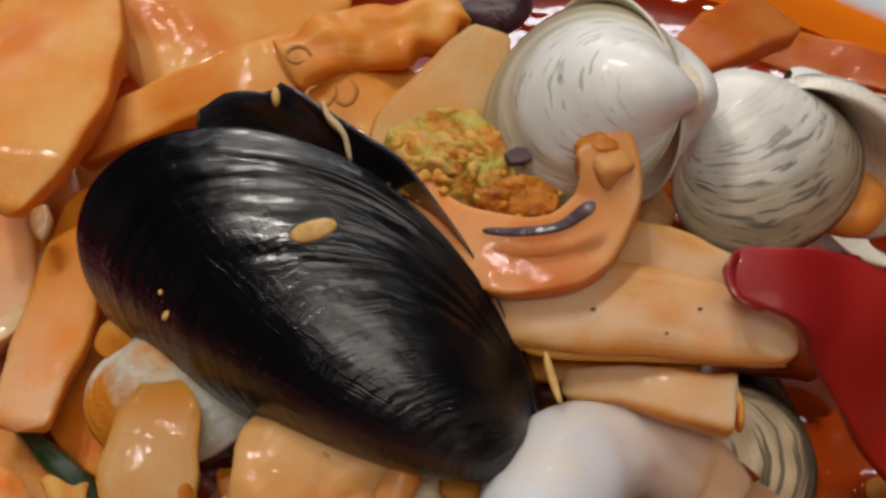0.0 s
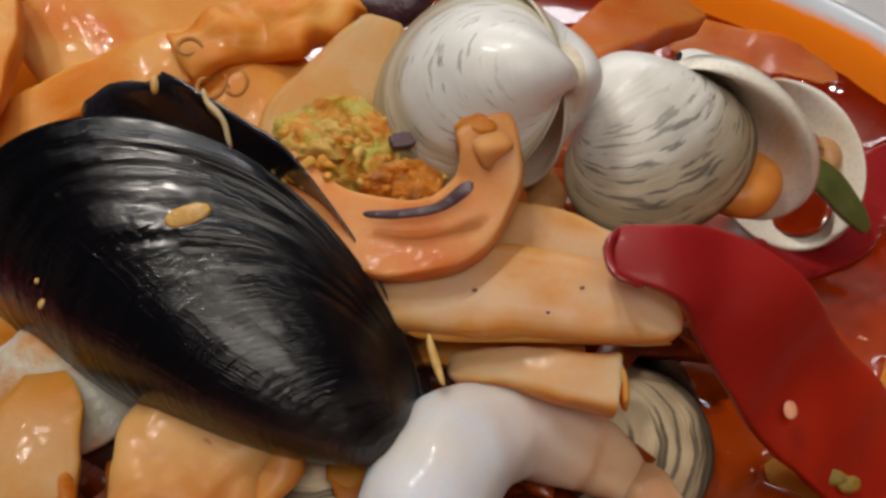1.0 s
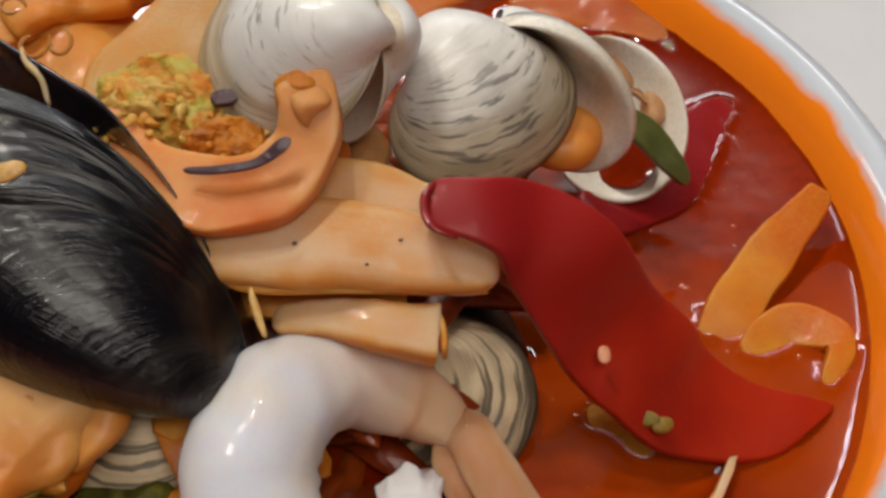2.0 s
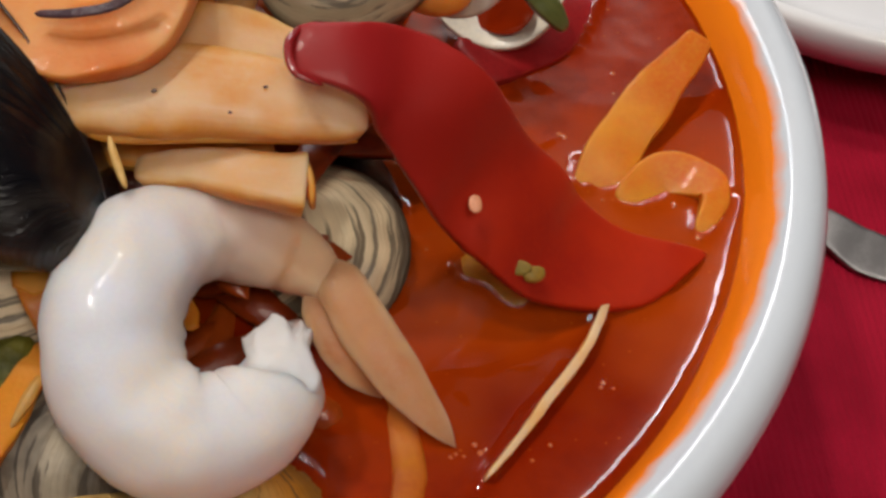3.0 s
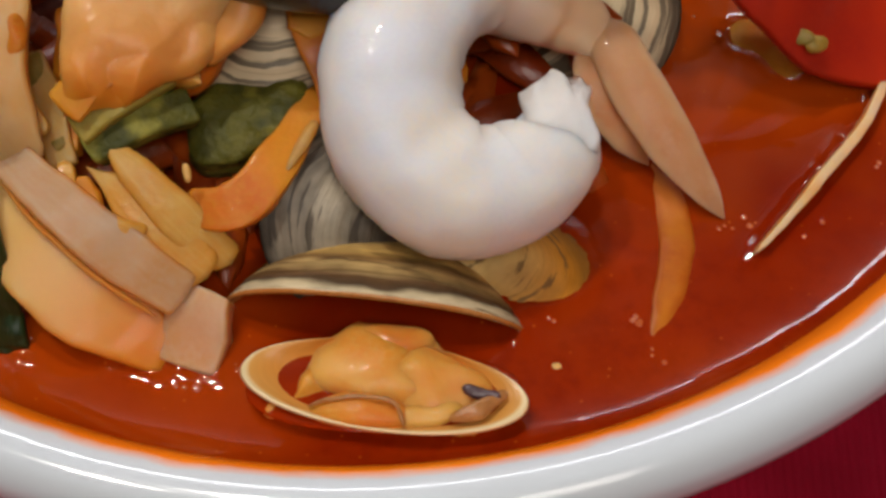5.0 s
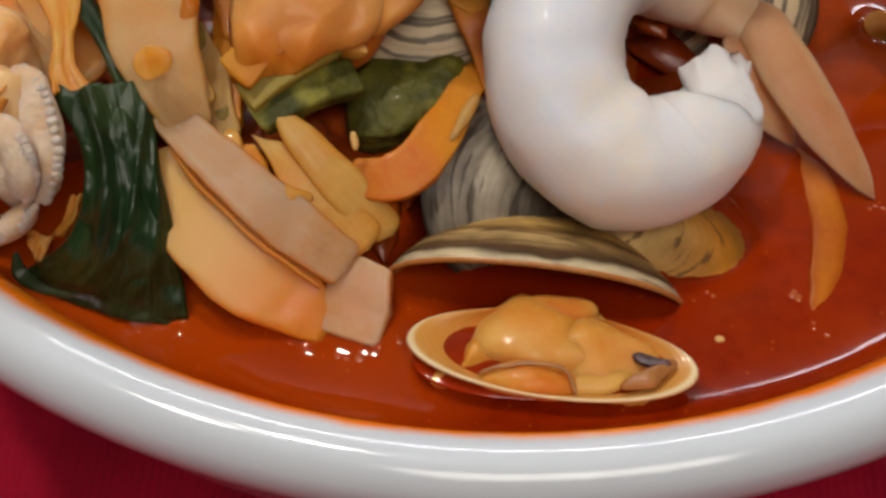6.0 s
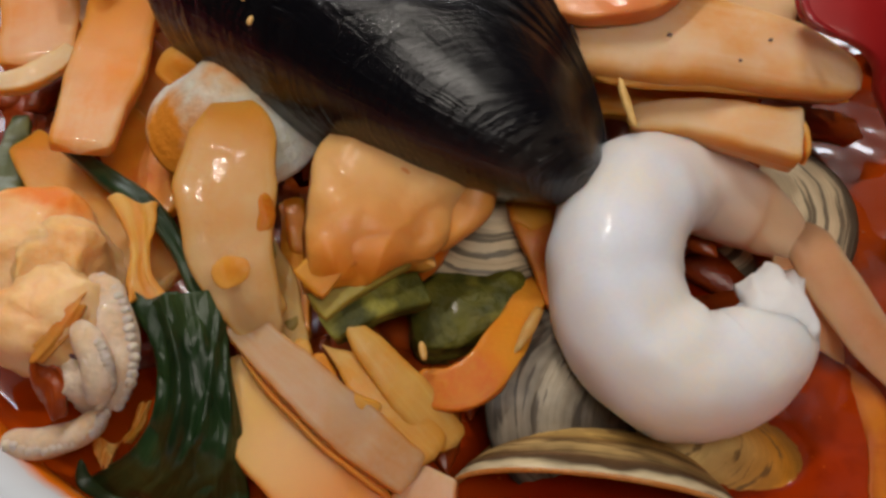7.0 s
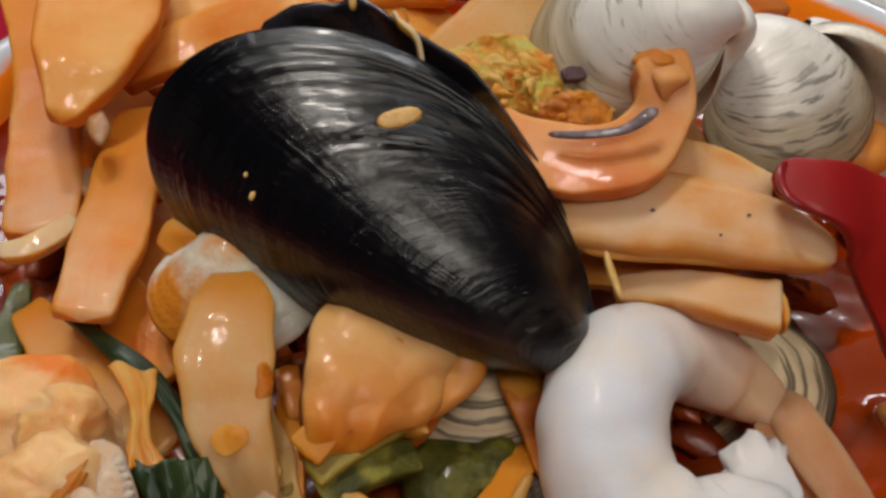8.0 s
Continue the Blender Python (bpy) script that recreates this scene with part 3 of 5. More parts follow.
def valve(umbo, far, up, width, coil, thick=0.09, taper=0.0, bend=0.0, ribs=0.02, rib_n=26, rows=44, cols=64, seed=0, lip=0.0, chip=0.0, rib_from=0.1, rib_side=False):
    """One valve of a bivalve, grown as a coil: each growth line is the margin made smaller and turned about the hinge.
    The bulge points along up. Returns the outer face, the inner face and the rim as one closed body; inner and rim faces come last."""
    umbo, far = np.array(umbo, float), np.array(far, float)
    y = far - umbo
    length = np.linalg.norm(y)
    y /= length
    z = np.array(up, float)
    z -= (z @ y) * y
    z /= np.linalg.norm(z)
    x = np.cross(y, z)
    s_rows = np.linspace(0.06, 1, rows) ** 1.0

    def surface(scale, drop):
        out = []
        for s in s_rows:
            phi = coil * np.log(1 / s)
            for j in range(cols):
                t = 2 * np.pi * j / cols
                ct, st = np.cos(t), np.sin(t)
                oy = length * (1 - np.cos(t)) / 2
                ox = width / 2 * np.sin(t) * (np.sin(t / 2) ** taper if taper else 1) + bend * np.sin(np.pi * oy / length)
                edge = 1 + chip * noise.noise(Vector((np.cos(t) * 4, np.sin(t) * 4, seed + 3.3))) * s**8
                wave = noise.noise(Vector((s * rib_n + 1.3 * noise.noise(Vector((s * 5, seed, 0.5))) + 0.5 * noise.noise(Vector((ct * 1.5, st * 1.5, seed))), ct * 0.5, seed)))
                rib = ribs * (abs(wave) * 2 - 0.6) * np.clip((s - rib_from) / 0.3, 0, 1) * (drop == 0) * np.clip((1 - np.cos(t)), 0, 1) * (0.25 + 0.9 * np.clip(st + 0.35, 0, 1) if rib_side else 1)
                q = s * scale * edge
                py, pz = oy * np.cos(phi), oy * np.sin(phi)
                out.append(umbo + x * ox * q + y * py * q + z * (pz * q + rib - drop * (1 - 0.6 * s**6) + lip * s**10))
        return out

    outer, inner = surface(1.0, 0.0), surface(0.985, thick)
    uv = [(j / cols, s) for s in s_rows for j in range(cols)] * 2
    n = rows * cols
    faces = []
    for i in range(rows - 1):
        for j in range(cols):
            a, b = i * cols + j, i * cols + (j + 1) % cols
            faces.append((a, b, b + cols, a + cols))
    k_out = len(faces)
    for i in range(rows - 1):
        for j in range(cols):
            a, b = n + i * cols + j, n + i * cols + (j + 1) % cols
            faces.append((a, a + cols, b + cols, b))
    r = (rows - 1) * cols
    for j in range(cols):
        faces.append((r + j, r + (j + 1) % cols, n + r + (j + 1) % cols, n + r + j))
    return np.array(outer + inner), faces, uv, k_out


def valve_part(name, parent, outer, inner, label="", **kw):
    v, f, uv, k = valve(**kw)
    ob = part(name, (v, f, uv), [outer, inner], parent, label)
    index = np.ones(len(f), dtype=np.int32)
    index[:k] = 0
    ob.data.polygons.foreach_set("material_index", index)
    return ob


def strip(name, label, category, m, pts, widths, thick, **kw):
    kw.setdefault("amp", 0.06)
    v, f, uv = sweep(pts, widths, thick, **kw)
    return part(name, (wobble(v, 0.012, 5.0, kw.get("seed", 0) + 3), f, uv), M[m], None, label, category)


def lathe(profile, cols=128, closed=False):
    verts, uv, faces = [], [], []
    n = len(profile)
    for i, (r, z, v) in enumerate(profile):
        for j in range(cols):
            a = 2 * np.pi * j / cols
            verts.append((r * np.cos(a), r * np.sin(a), z))
            uv.append((j / cols, v))
    for i in range(n - 1):
        for j in range(cols):
            faces.append((i * cols + j, i * cols + (j + 1) % cols, (i + 1) * cols + (j + 1) % cols, (i + 1) * cols + j))
    return np.array(verts), faces, uv


def box(lo, hi):
    (a, b, c), (d, e, f) = lo, hi
    v = [(a, b, c), (d, b, c), (d, e, c), (a, e, c), (a, b, f), (d, b, f), (d, e, f), (a, e, f)]
    return np.array(v), [(0, 3, 2, 1), (4, 5, 6, 7), (0, 1, 5, 4), (1, 2, 6, 5), (2, 3, 7, 6), (3, 0, 4, 7)], [(0, 0)] * 8


def sheet(pts, widths, thick=0.06, up=(0, -0.6, 0.8), seg=70, cols=40, folds=(0.12, 0.05), seed=0):
    """A thin crumpled sheet along a curve, with folds that run lengthwise and fan out."""
    u = np.linspace(0, 1, seg)
    c = curve_at(pts, u)
    w = np.interp(u, np.linspace(0, 1, len(widths)), widths)
    tang = np.gradient(c, axis=0)
    tang /= np.linalg.norm(tang, axis=1)[:, None]
    top_v, low_v, uv = [], [], []
    for i in range(seg):
        side = np.cross(tang[i], up)
        side /= np.linalg.norm(side)
        nor = np.cross(side, tang[i])
        for j in range(cols):
            v = 2 * j / (cols - 1) - 1
            edge = 1 + 0.12 * noise.noise(Vector((u[i] * 6, np.sign(v) * 3, seed)))
            n1 = noise.noise(Vector((v * 1.6, u[i] * 1.3, seed + 1.0)))
            n2 = noise.noise(Vector((v * 2.2 + n1 * 2 + u[i] * 1.2, u[i] * 3.0, seed + 5.0)))
            n3 = noise.noise(Vector((v * 5 + n2 * 2, u[i] * 7, seed + 9.0)))
            ridge = np.cos(v * 5.2 + 1.6 * np.sin(u[i] * 3.2) + seed) * (0.4 + 0.9 * u[i])
            z = folds[0] * 2.2 * n1 + folds[1] * (0.9 * ridge * (n1 + 0.3) + 1.6 * n2 + 0.6 * n3) - 0.18 * w[i] * v * v
            p = c[i] + side * (v * w[i] / 2 * edge) + nor * z + tang[i] * (0.2 * n1 - 0.22 * u[i] * abs(v + 0.35))
            top_v.append(p)
            low_v.append(p - nor * thick)
            uv.append((u[i], j / cols))
    n = len(top_v)
    faces = []
    for i in range(seg - 1):
        for j in range(cols - 1):
            a = i * cols + j
            faces += [(a, a + 1, a + cols + 1, a + cols), (n + a, n + a + cols, n + a + cols + 1, n + a + 1)]
        for j in (0, cols - 1):
            a = i * cols + j
            faces.append((a, a + cols, n + a + cols, n + a) if j == 0 else (a, n + a, n + a + cols, a + cols))
    for i in (0, seg - 1):
        for j in range(cols - 1):
            a = i * cols + j
            faces.append((a, n + a, n + a + 1, a + 1) if i == 0 else (a, a + 1, n + a + 1, n + a))
    return np.array(top_v + low_v), faces, uv * 2


def patch(left, right, thick=0.05, bulge=0.2, folds=0.1, waves=2.5, frill=0.0, seed=0, seg=80, cols=60, tear=0.0, crease=0.0):
    """A thin sheet between two edge curves, with folds that run down it."""
    u = np.linspace(0, 1, seg)
    a, b = curve_at(left, u), curve_at(right, u)
    grid = np.zeros((seg, cols, 3))
    for j in range(cols):
        v = j / (cols - 1)
        grid[:, j] = a * (1 - v) + b * v
    nor = np.cross(np.gradient(grid, axis=1), np.gradient(grid, axis=0))
    nor /= np.linalg.norm(nor, axis=2)[:, :, None] + 1e-9
    nor = np.where(nor[:, :, 2:] < 0, -nor, nor)
    down = np.gradient(grid, axis=0)
    down /= np.linalg.norm(down, axis=2)[:, :, None] + 1e-9
    for i in range(seg):
        for j in range(cols):
            v = j / (cols - 1)
            n1 = noise.noise(Vector((v * 1.4, u[i] * 1.6, seed + 0.5)))
            n2 = noise.noise(Vector((v * 4.0, u[i] * 3.0, seed + 4.5)))
            crest = 1 - abs(math.sin(math.pi * (v * waves + 0.9 * n1 + 0.5 * u[i] + seed))) ** 0.7
            h = bulge * math.sin(math.pi * v) ** 0.7 + folds * (0.5 * crest + 1.4 * n2) * (0.35 + 0.65 * u[i])
            if crease:
                h += crease * (abs(noise.noise(Vector((v * 2.6 + u[i], u[i] * 4.5 - v * 2, seed + 8.5)))) * 2 - 0.5 + 0.5 * abs(noise.noise(Vector((v * 6, u[i] * 9 + v * 3, seed + 2.5)))))
            end = max(0, (u[i] - 0.8) / 0.2) ** 2 + max(0, (0.2 - u[i]) / 0.2) ** 2
            grid[i, j] += nor[i, j] * h + down[i, j] * (frill * end * noise.noise(Vector((v * 2.4, seed, 2.5)))) + np.array([tear * noise.noise(Vector((u[i] * 7, 3.0 * (v > 0.5), seed))) * (2 * v - 1), 0, 0])
    n = seg * cols
    low = grid - nor * thick
    verts = np.vstack([grid.reshape(n, 3), low.reshape(n, 3)])
    uv = [(u[i], j / cols) for i in range(seg) for j in range(cols)] * 2
    faces = []
    for i in range(seg - 1):
        for j in range(cols - 1):
            k = i * cols + j
            faces += [(k, k + cols, k + cols + 1, k + 1), (n + k, n + k + 1, n + k + cols + 1, n + k + cols)]
        k, q = i * cols, i * cols + cols - 1
        faces += [(k, n + k, n + k + cols, k + cols), (q, q + cols, n + q + cols, n + q)]
    for j in range(cols - 1):
        k, q = j, (seg - 1) * cols + j
        faces += [(k, k + 1, n + k + 1, n + k), (q, n + q, n + q + 1, q + 1)]
    return verts, faces, uv


# ---- setting ----
TABLE = -5.7


def room():
    part("floor", box((-340, -340, -84), (340, 340, -80)), M["boards"], None, "dark brown wooden floor", "floor", kind="structure")
    part("ceiling", box((-340, -340, 160), (340, 340, 164)), M["ceil"], None, "plain off-white ceiling", "ceiling", kind="structure")
    part("wall_north", box((-340, 340, -80), (340, 344, 160)), M["wall"], None, "plain beige wall", "wall", kind="structure")
    part("wall_south", box((-340, -344, -80), (340, -340, 160)), M["wall"], None, "plain beige wall", "wall", kind="structure")
    part("wall_east", box((340, -340, -80), (344, 340, 160)), M["wall"], None, "plain beige wall", "wall", kind="structure")
    part("wall_west", box((-344, -340, -80), (-340, 340, 160)), M["wall"], None, "plain beige wall", "wall", kind="structure")


def table():
    t = thing("dining_table", "wooden dining table under a crimson cloth", "table", at=(0, 0, -80))
    part("tabletop", box((-55, -40, TABLE - 3), (55, 60, TABLE - 0.16)), M["boards"], t)
    for x in (-50, 46):
        for y in (-35, 51):
            part("leg", box((x, y, -80), (x + 4, y + 4, TABLE - 3)), M["boards"], t)


def tablecloth():
    """Ribbed cloth: fine cords run away from the near edge of the table."""
    xs, verts = np.arange(-24, 24.001, 0.035), []
    for y in (-30.0, -8.0, 14.0, 40.0):
        for k, x in enumerate(xs):
            skew = 0.06 * y
            verts.append((x + skew, y, TABLE + 0.05 * (0, 0.8, 1, 0.8)[k % 4] - 0.02))
    n = len(xs)
    faces = [(r * n + k, r * n + k + 1, (r + 1) * n + k + 1, (r + 1) * n + k) for r in range(3) for k in range(n - 1)]
    base = len(verts)
    verts += [(-55, -40, TABLE - 0.15), (55, -40, TABLE - 0.15), (55, 60, TABLE - 0.15), (-55, 60, TABLE - 0.15), (-55, -40, TABLE - 0.06), (55, -40, TABLE - 0.06), (55, 60, TABLE - 0.06), (-55, 60, TABLE - 0.06)]
    faces += [tuple(base + i for i in f) for f in box((0, 0, 0), (1, 1, 1))[1]]
    ob = part("tablecloth", (np.array(verts), faces, [(0, 0)] * len(verts)), M["cloth"], None, "crimson ribbed cloth spread over the table", "tablecloth")
    return ob


BOWL = [(0.01, -4.9, 0), (3.0, -4.85, 0), (5.5, -4.3, 0), (7.4, -2.9, 0), (8.4, -1.3, 0), (8.9, -0.2, 0.0), (9.0, 0.1, 0.05), (9.1, 0.3, 0.16), (9.2, 0.5, 0.30), (9.32, 0.68, 0.44), (9.5, 0.84, 0.7),
        (9.7, 0.92, 1), (9.9, 0.86, 1), (10.05, 0.72, 1), (10.12, 0.52, 1), (10.1, 0.3, 1), (9.95, 0.02, 1), (9.8, -0.4, 1), (9.4, -1.5, 1), (8.4, -3.2, 1), (6.6, -4.7, 1), (5.2, -5.2, 1), (5.0, -5.65, 1), (4.6, -5.68, 1), (4.5, -5.3, 1), (0.01, -5.25, 1)]


def soup_bowl():
    part("soup_bowl", lathe(BOWL, 160), M["ceramic"], None, "white glazed bowl with orange oil along its inner wall", "bowl")


def waterline(ob):
    """Where a mesh cuts the broth's level, in centimetres."""
    at, up = Vector((0, 0, 0)), ob
    while up:
        at += up.location
        up = up.parent
    me = ob.data
    co, ed = np.zeros(len(me.vertices) * 3), np.zeros(len(me.edges) * 2, dtype=np.int32)
    me.vertices.foreach_get("co", co), me.edges.foreach_get("vertices", ed)
    co = (co.reshape(-1, 3) + np.array(at)) / CM
    if co[:, 2].max() < 0.14 or co[:, 2].min() > 0:
        return np.zeros((0, 3))
    p, q = co[ed[0::2]], co[ed[1::2]]
    cut = p[:, 2] * q[:, 2] < 0
    p, q = p[cut], q[cut]
    return p + (q - p) * (p[:, 2] / (p[:, 2] - q[:, 2]))[:, None]


def broth():
    """The broth climbs a little at the bowl and at each piece that breaks its surface."""
    lines = np.vstack([waterline(ob) for ob in bpy.data.objects if ob.type == "MESH" and ob.name.split(".")[0] not in STILL])
    lines = lines[np.hypot(lines[:, 0], lines[:, 1]) < 8.9][::2]
    tree = kdtree.KDTree(len(lines))
    for k, c in enumerate(lines):
        tree.insert(Vector((c[0], c[1], 0)), k)
    tree.balance()
    cols = 640
    radii = [*np.linspace(0.01, 3, 30), *np.linspace(3.06, 8.2, 86), *np.linspace(8.23, 9.08, 40)]
    verts, uv = [], []
    for r in radii:
        for j in range(cols):
            x, y = r * math.cos(2 * math.pi * j / cols), r * math.sin(2 * math.pi * j / cols)
            z = 0.016 * noise.noise(Vector((x * 0.9, y * 0.9, 4.0))) + 0.005 * noise.noise(Vector((x * 3, y * 3, 8.0)))
            z += 0.24 * math.exp(-(9.1 - r) / 0.21) + 0.085 * math.exp(-tree.find(Vector((x, y, 0)))[2] / 0.085)
            verts.append((x, y, z))
            uv.append((0, 0.5))
    for r, z in ((8.8, -0.35), (8.3, -1.35), (7.3, -2.95), (5.4, -4.35), (0.01, -4.88)):
        verts += [(r * math.cos(2 * math.pi * j / cols), r * math.sin(2 * math.pi * j / cols), z) for j in range(cols)]
        uv += [(0, 0)] * cols
    faces = [((i + 1) * cols + j, (i + 1) * cols + (j + 1) % cols, i * cols + (j + 1) % cols, i * cols + j) for i in range(len(radii) + 4) for j in range(cols)]
    part("soup", (np.array(verts), faces, uv), M["soup"], None, "orange-red spicy broth filling the white bowl", "soup")


STILL = ("floor", "ceiling", "wall_north", "wall_south", "wall_east", "wall_west", "tabletop", "leg", "tablecloth", "soup_bowl", "side_dish", "shred")


def side_dish(at, radius, height, label):
    prof = [(0.01, 0.5), (radius * 0.6, 0.55), (radius * 0.85, height * 0.6), (radius * 0.97, height - 0.1), (radius, height), (radius * 1.03, height - 0.15), (radius * 0.93, height * 0.45), (radius * 0.7, 0.1), (radius * 0.6, 0), (0.01, 0.05)]
    v, f, uv = lathe([(r, z, 1) for r, z in prof], 96)
    part("side_dish", (v + np.array([at[0], at[1], TABLE + 0.02]), f, uv), M["plain_ceramic"], None, label, "dish")


def fork():
    k = thing("spoon", "steel spoon lying on the crimson cloth", "spoon", at=(12.5, 0, TABLE))
    part("handle", sweep([(13.73, 0.81, -5.5), (13.06, 1.15, -5.45), (12.52, 1.66, -5.35), (11.73, 2.45, -5.3)], [0.85, 0.9, 0.7, 0.5], [0.18, 0.2, 0.2, 0.18], ends=(10, 6), amp=0.0), M["steel"], k)
    part("bowl", sweep([(11.73, 2.45, -5.3), (10.97, 3.06, -5.2), (10.14, 4.27, -5.3)], [0.5, 1.8, 1.5], [0.18, 0.15, 0.12], ends=(6, 3), amp=0.0, arch=-0.2), M["steel"], k)


room()
table()
tablecloth()
soup_bowl()
side_dish((16.52, 11.51, -3), 7.5, 2.6, "white china dish standing behind the bowl")
fork()


# ---- shellfish ----
def mussel():
    t = thing("mussel", "large glossy black mussel, slightly open, with growth ridges", "mussel", at=(-2.94, -1.64, 1.5))
    valve_part("front_valve", t, M["mussel"], M["mussel_in"], umbo=(0.36, -3.98, 1.98), far=(-4.95, -1.94, 4.3), up=(-0.42, -0.71, 0.56), width=3.95, coil=0.67, taper=0.36, bend=0.25, ribs=0.075, rib_side=True, rib_n=12, rib_from=0.4, thick=0.12, seed=1, rows=120, cols=110)
    valve_part("back_valve", t, M["mussel"], M["mussel_in"], umbo=(0.41, -3.95, 2.1), far=(-3.57, -0.63, 4.6), up=(0.45, 0.75, -0.5), width=2.8, coil=0.5, taper=0.55, bend=-0.15, ribs=0.03, rib_n=14, thick=0.1, seed=2, chip=0.05)


def shrimp():
    t = thing("shrimp", "peeled white shrimp curled up, its tail shell still attached", "shrimp", at=(1.10, -5.59, 0.3))
    pts = [(3.05, -4.22, 0.98), (2.62, -3.84, 1.12), (2.20, -3.66, 1.3), (1.42, -3.72, 1.78), (0.75, -4.25, 2.04), (0.41, -5.08, 1.88), (0.54, -5.81, 1.5), (1.11, -6.25, 1.25), (1.73, -6.10, 1.15), (2.13, -5.68, 1.25), (2.16, -5.19, 1.4)]
    v, f, uv = sweep(pts, [0.5, 0.78, 1.04, 1.2, 1.48, 1.56, 1.55, 1.52, 1.42, 1.22, 0.85], [0.35, 0.6, 0.9, 1.1, 1.35, 1.5, 1.5, 1.4, 1.3, 1.1, 0.6], seg=130, ring=36, power=2.1, ends=(9, 9), amp=0.05, freq=0.9, seed=3, bead=0.012, beads=6.5)
    v = np.array(v)
    for k in range(len(v)):
        # the crease where the last ring of shell begins, and the torn vein along the inner side
        u, around = uv[k]
        inner = max(0.0, -math.cos(2 * math.pi * around))
        away = np.array((1.35, -5.0, 1.4)) - v[k]
        crease = math.exp(-((u - 0.30) / 0.012) ** 2) * 0.05 + inner**6 * 0.09 * max(0, math.sin(math.pi * min(1, max(0, (u - 0.35) / 0.45)))) * (0.4 + 1.2 * noise.noise(Vector((u * 26, around * 5, 3.0))))
        v[k] += away / np.linalg.norm(away) * crease
    part("body", (wobble(wobble(v, 0.035, 2.2, 8), 0.012, 7.0, 9), f, uv), M["shrimp"], t)
    part("tail_blade", sweep([(2.74, -3.86, 1.2), (3.00, -4.13, 1.16), (3.27, -4.66, 0.98), (3.68, -5.23, 0.62), (4.05, -5.64, 0.28), (4.30, -5.90, 0.02)], [0.36, 0.64, 0.70, 0.60, 0.36, 0.06], [0.1, 0.16, 0.14, 0.10, 0.07, 0.04], ends=(5, 8), amp=0.02, arch=0.55, power=3, seed=4), M["tail"], t, "translucent pink tail blade")
    part("tail_blade", sweep([(2.66, -4.05, 1.02), (2.78, -4.38, 0.92), (2.98, -4.74, 0.68), (3.20, -5.00, 0.42), (3.46, -5.12, 0.06)], [0.3, 0.52, 0.56, 0.44, 0.06], [0.08, 0.12, 0.10, 0.08, 0.04], ends=(5, 8), amp=0.02, arch=0.5, power=3, seed=5), M["tail"], t, "translucent pink tail blade")
    fan, fan_faces, fan_uv = sweep([(2.33, -5.92, 1.20), (2.26, -5.67, 1.45), (2.24, -5.42, 1.55), (2.23, -5.18, 1.55)], [1.0, 0.8, 0.7, 0.62], [0.9, 0.62, 0.44, 0.22], seg=40, ring=64, power=2.6, ends=(4, 60), amp=0.0)
    for k in range(len(fan)):
        # the torn end: uneven teeth that spread outward
        u, c = fan_uv[k][0], math.cos(2 * math.pi * fan_uv[k][1])
        torn = max(0.0, (u - 0.45) / 0.55) ** 1.5
        tooth = sum(long * max(0.0, 1 - abs(c - at) / wide) for at, long, wide in ((-0.55, 0.06, 0.4), (-0.08, 0.32, 0.42), (0.58, 0.26, 0.26), (0.9, 0.08, 0.16)))
        fan[k] += torn * (tooth * np.array((0.12, 0.85, 0.25)) + c * np.array((0.10, -0.03, 0.0)) + np.array((0, 0, 0.05 * math.sin(9 * c))))
    part("frayed_flesh", (wobble(wobble(fan, 0.06, 2.2, 31), 0.02, 6.0, 33), fan_faces, fan_uv), M["fray"], t, "torn white end of the flesh")


def clam(name, label, valves, at, meats=()):
    t = thing(name, label, "clam", "clams in the soup", at=at)
    for part_name, outer, kw in valves:
        kw = dict(kw)
        valve_part(part_name, t, M[outer], M[kw.pop("inside", "clam_in")], **kw)
    for part_name, m, shape in meats:
        part(part_name, shape, M[m], t)
    return t


mussel()
shrimp()
clam("clam", "white clam standing on edge with grey growth lines", [
    ("front_valve", "clam_white", dict(umbo=(2.13, -0.98, 4.9), far=(-0.24, 0.03, 3.9), up=(0.2, -0.55, 0.8), width=2.8, coil=1.15, seed=11, ribs=0.02, rib_n=20)),
    ("back_valve", "clam_white", dict(umbo=(2.20, -0.80, 4.75), far=(0.55, 0.75, 3.6), up=(0.90, 0.30, -0.05), width=2.75, coil=1.1, seed=12, ribs=0.012)),
], (1.27, 1.20, 3))
clam("clam", "grey-white clam with dark growth lines, gaping over orange meat", [
    ("front_valve", "clam_grey", dict(umbo=(2.86, 0.56, 3.50), far=(4.12, -0.92, 2.60), up=(-0.05, -0.22, 0.97), width=2.85, coil=1.7, seed=13, ribs=0.02, rib_n=24)),
    ("back_valve", "clam_grey", dict(umbo=(3.75, 0.69, 3.9), far=(5.19, -0.19, 1.9), up=(0.75, 0.45, -0.5), width=2.3, coil=0.75, seed=14, thick=0.3, lip=0.06)),
], (3.88, 0.78, 2), [("meat", "meat", blob((4.67, -0.05, 2.4), (0.6, 0.45, 0.35), (0, 0, 40), seed=15))])
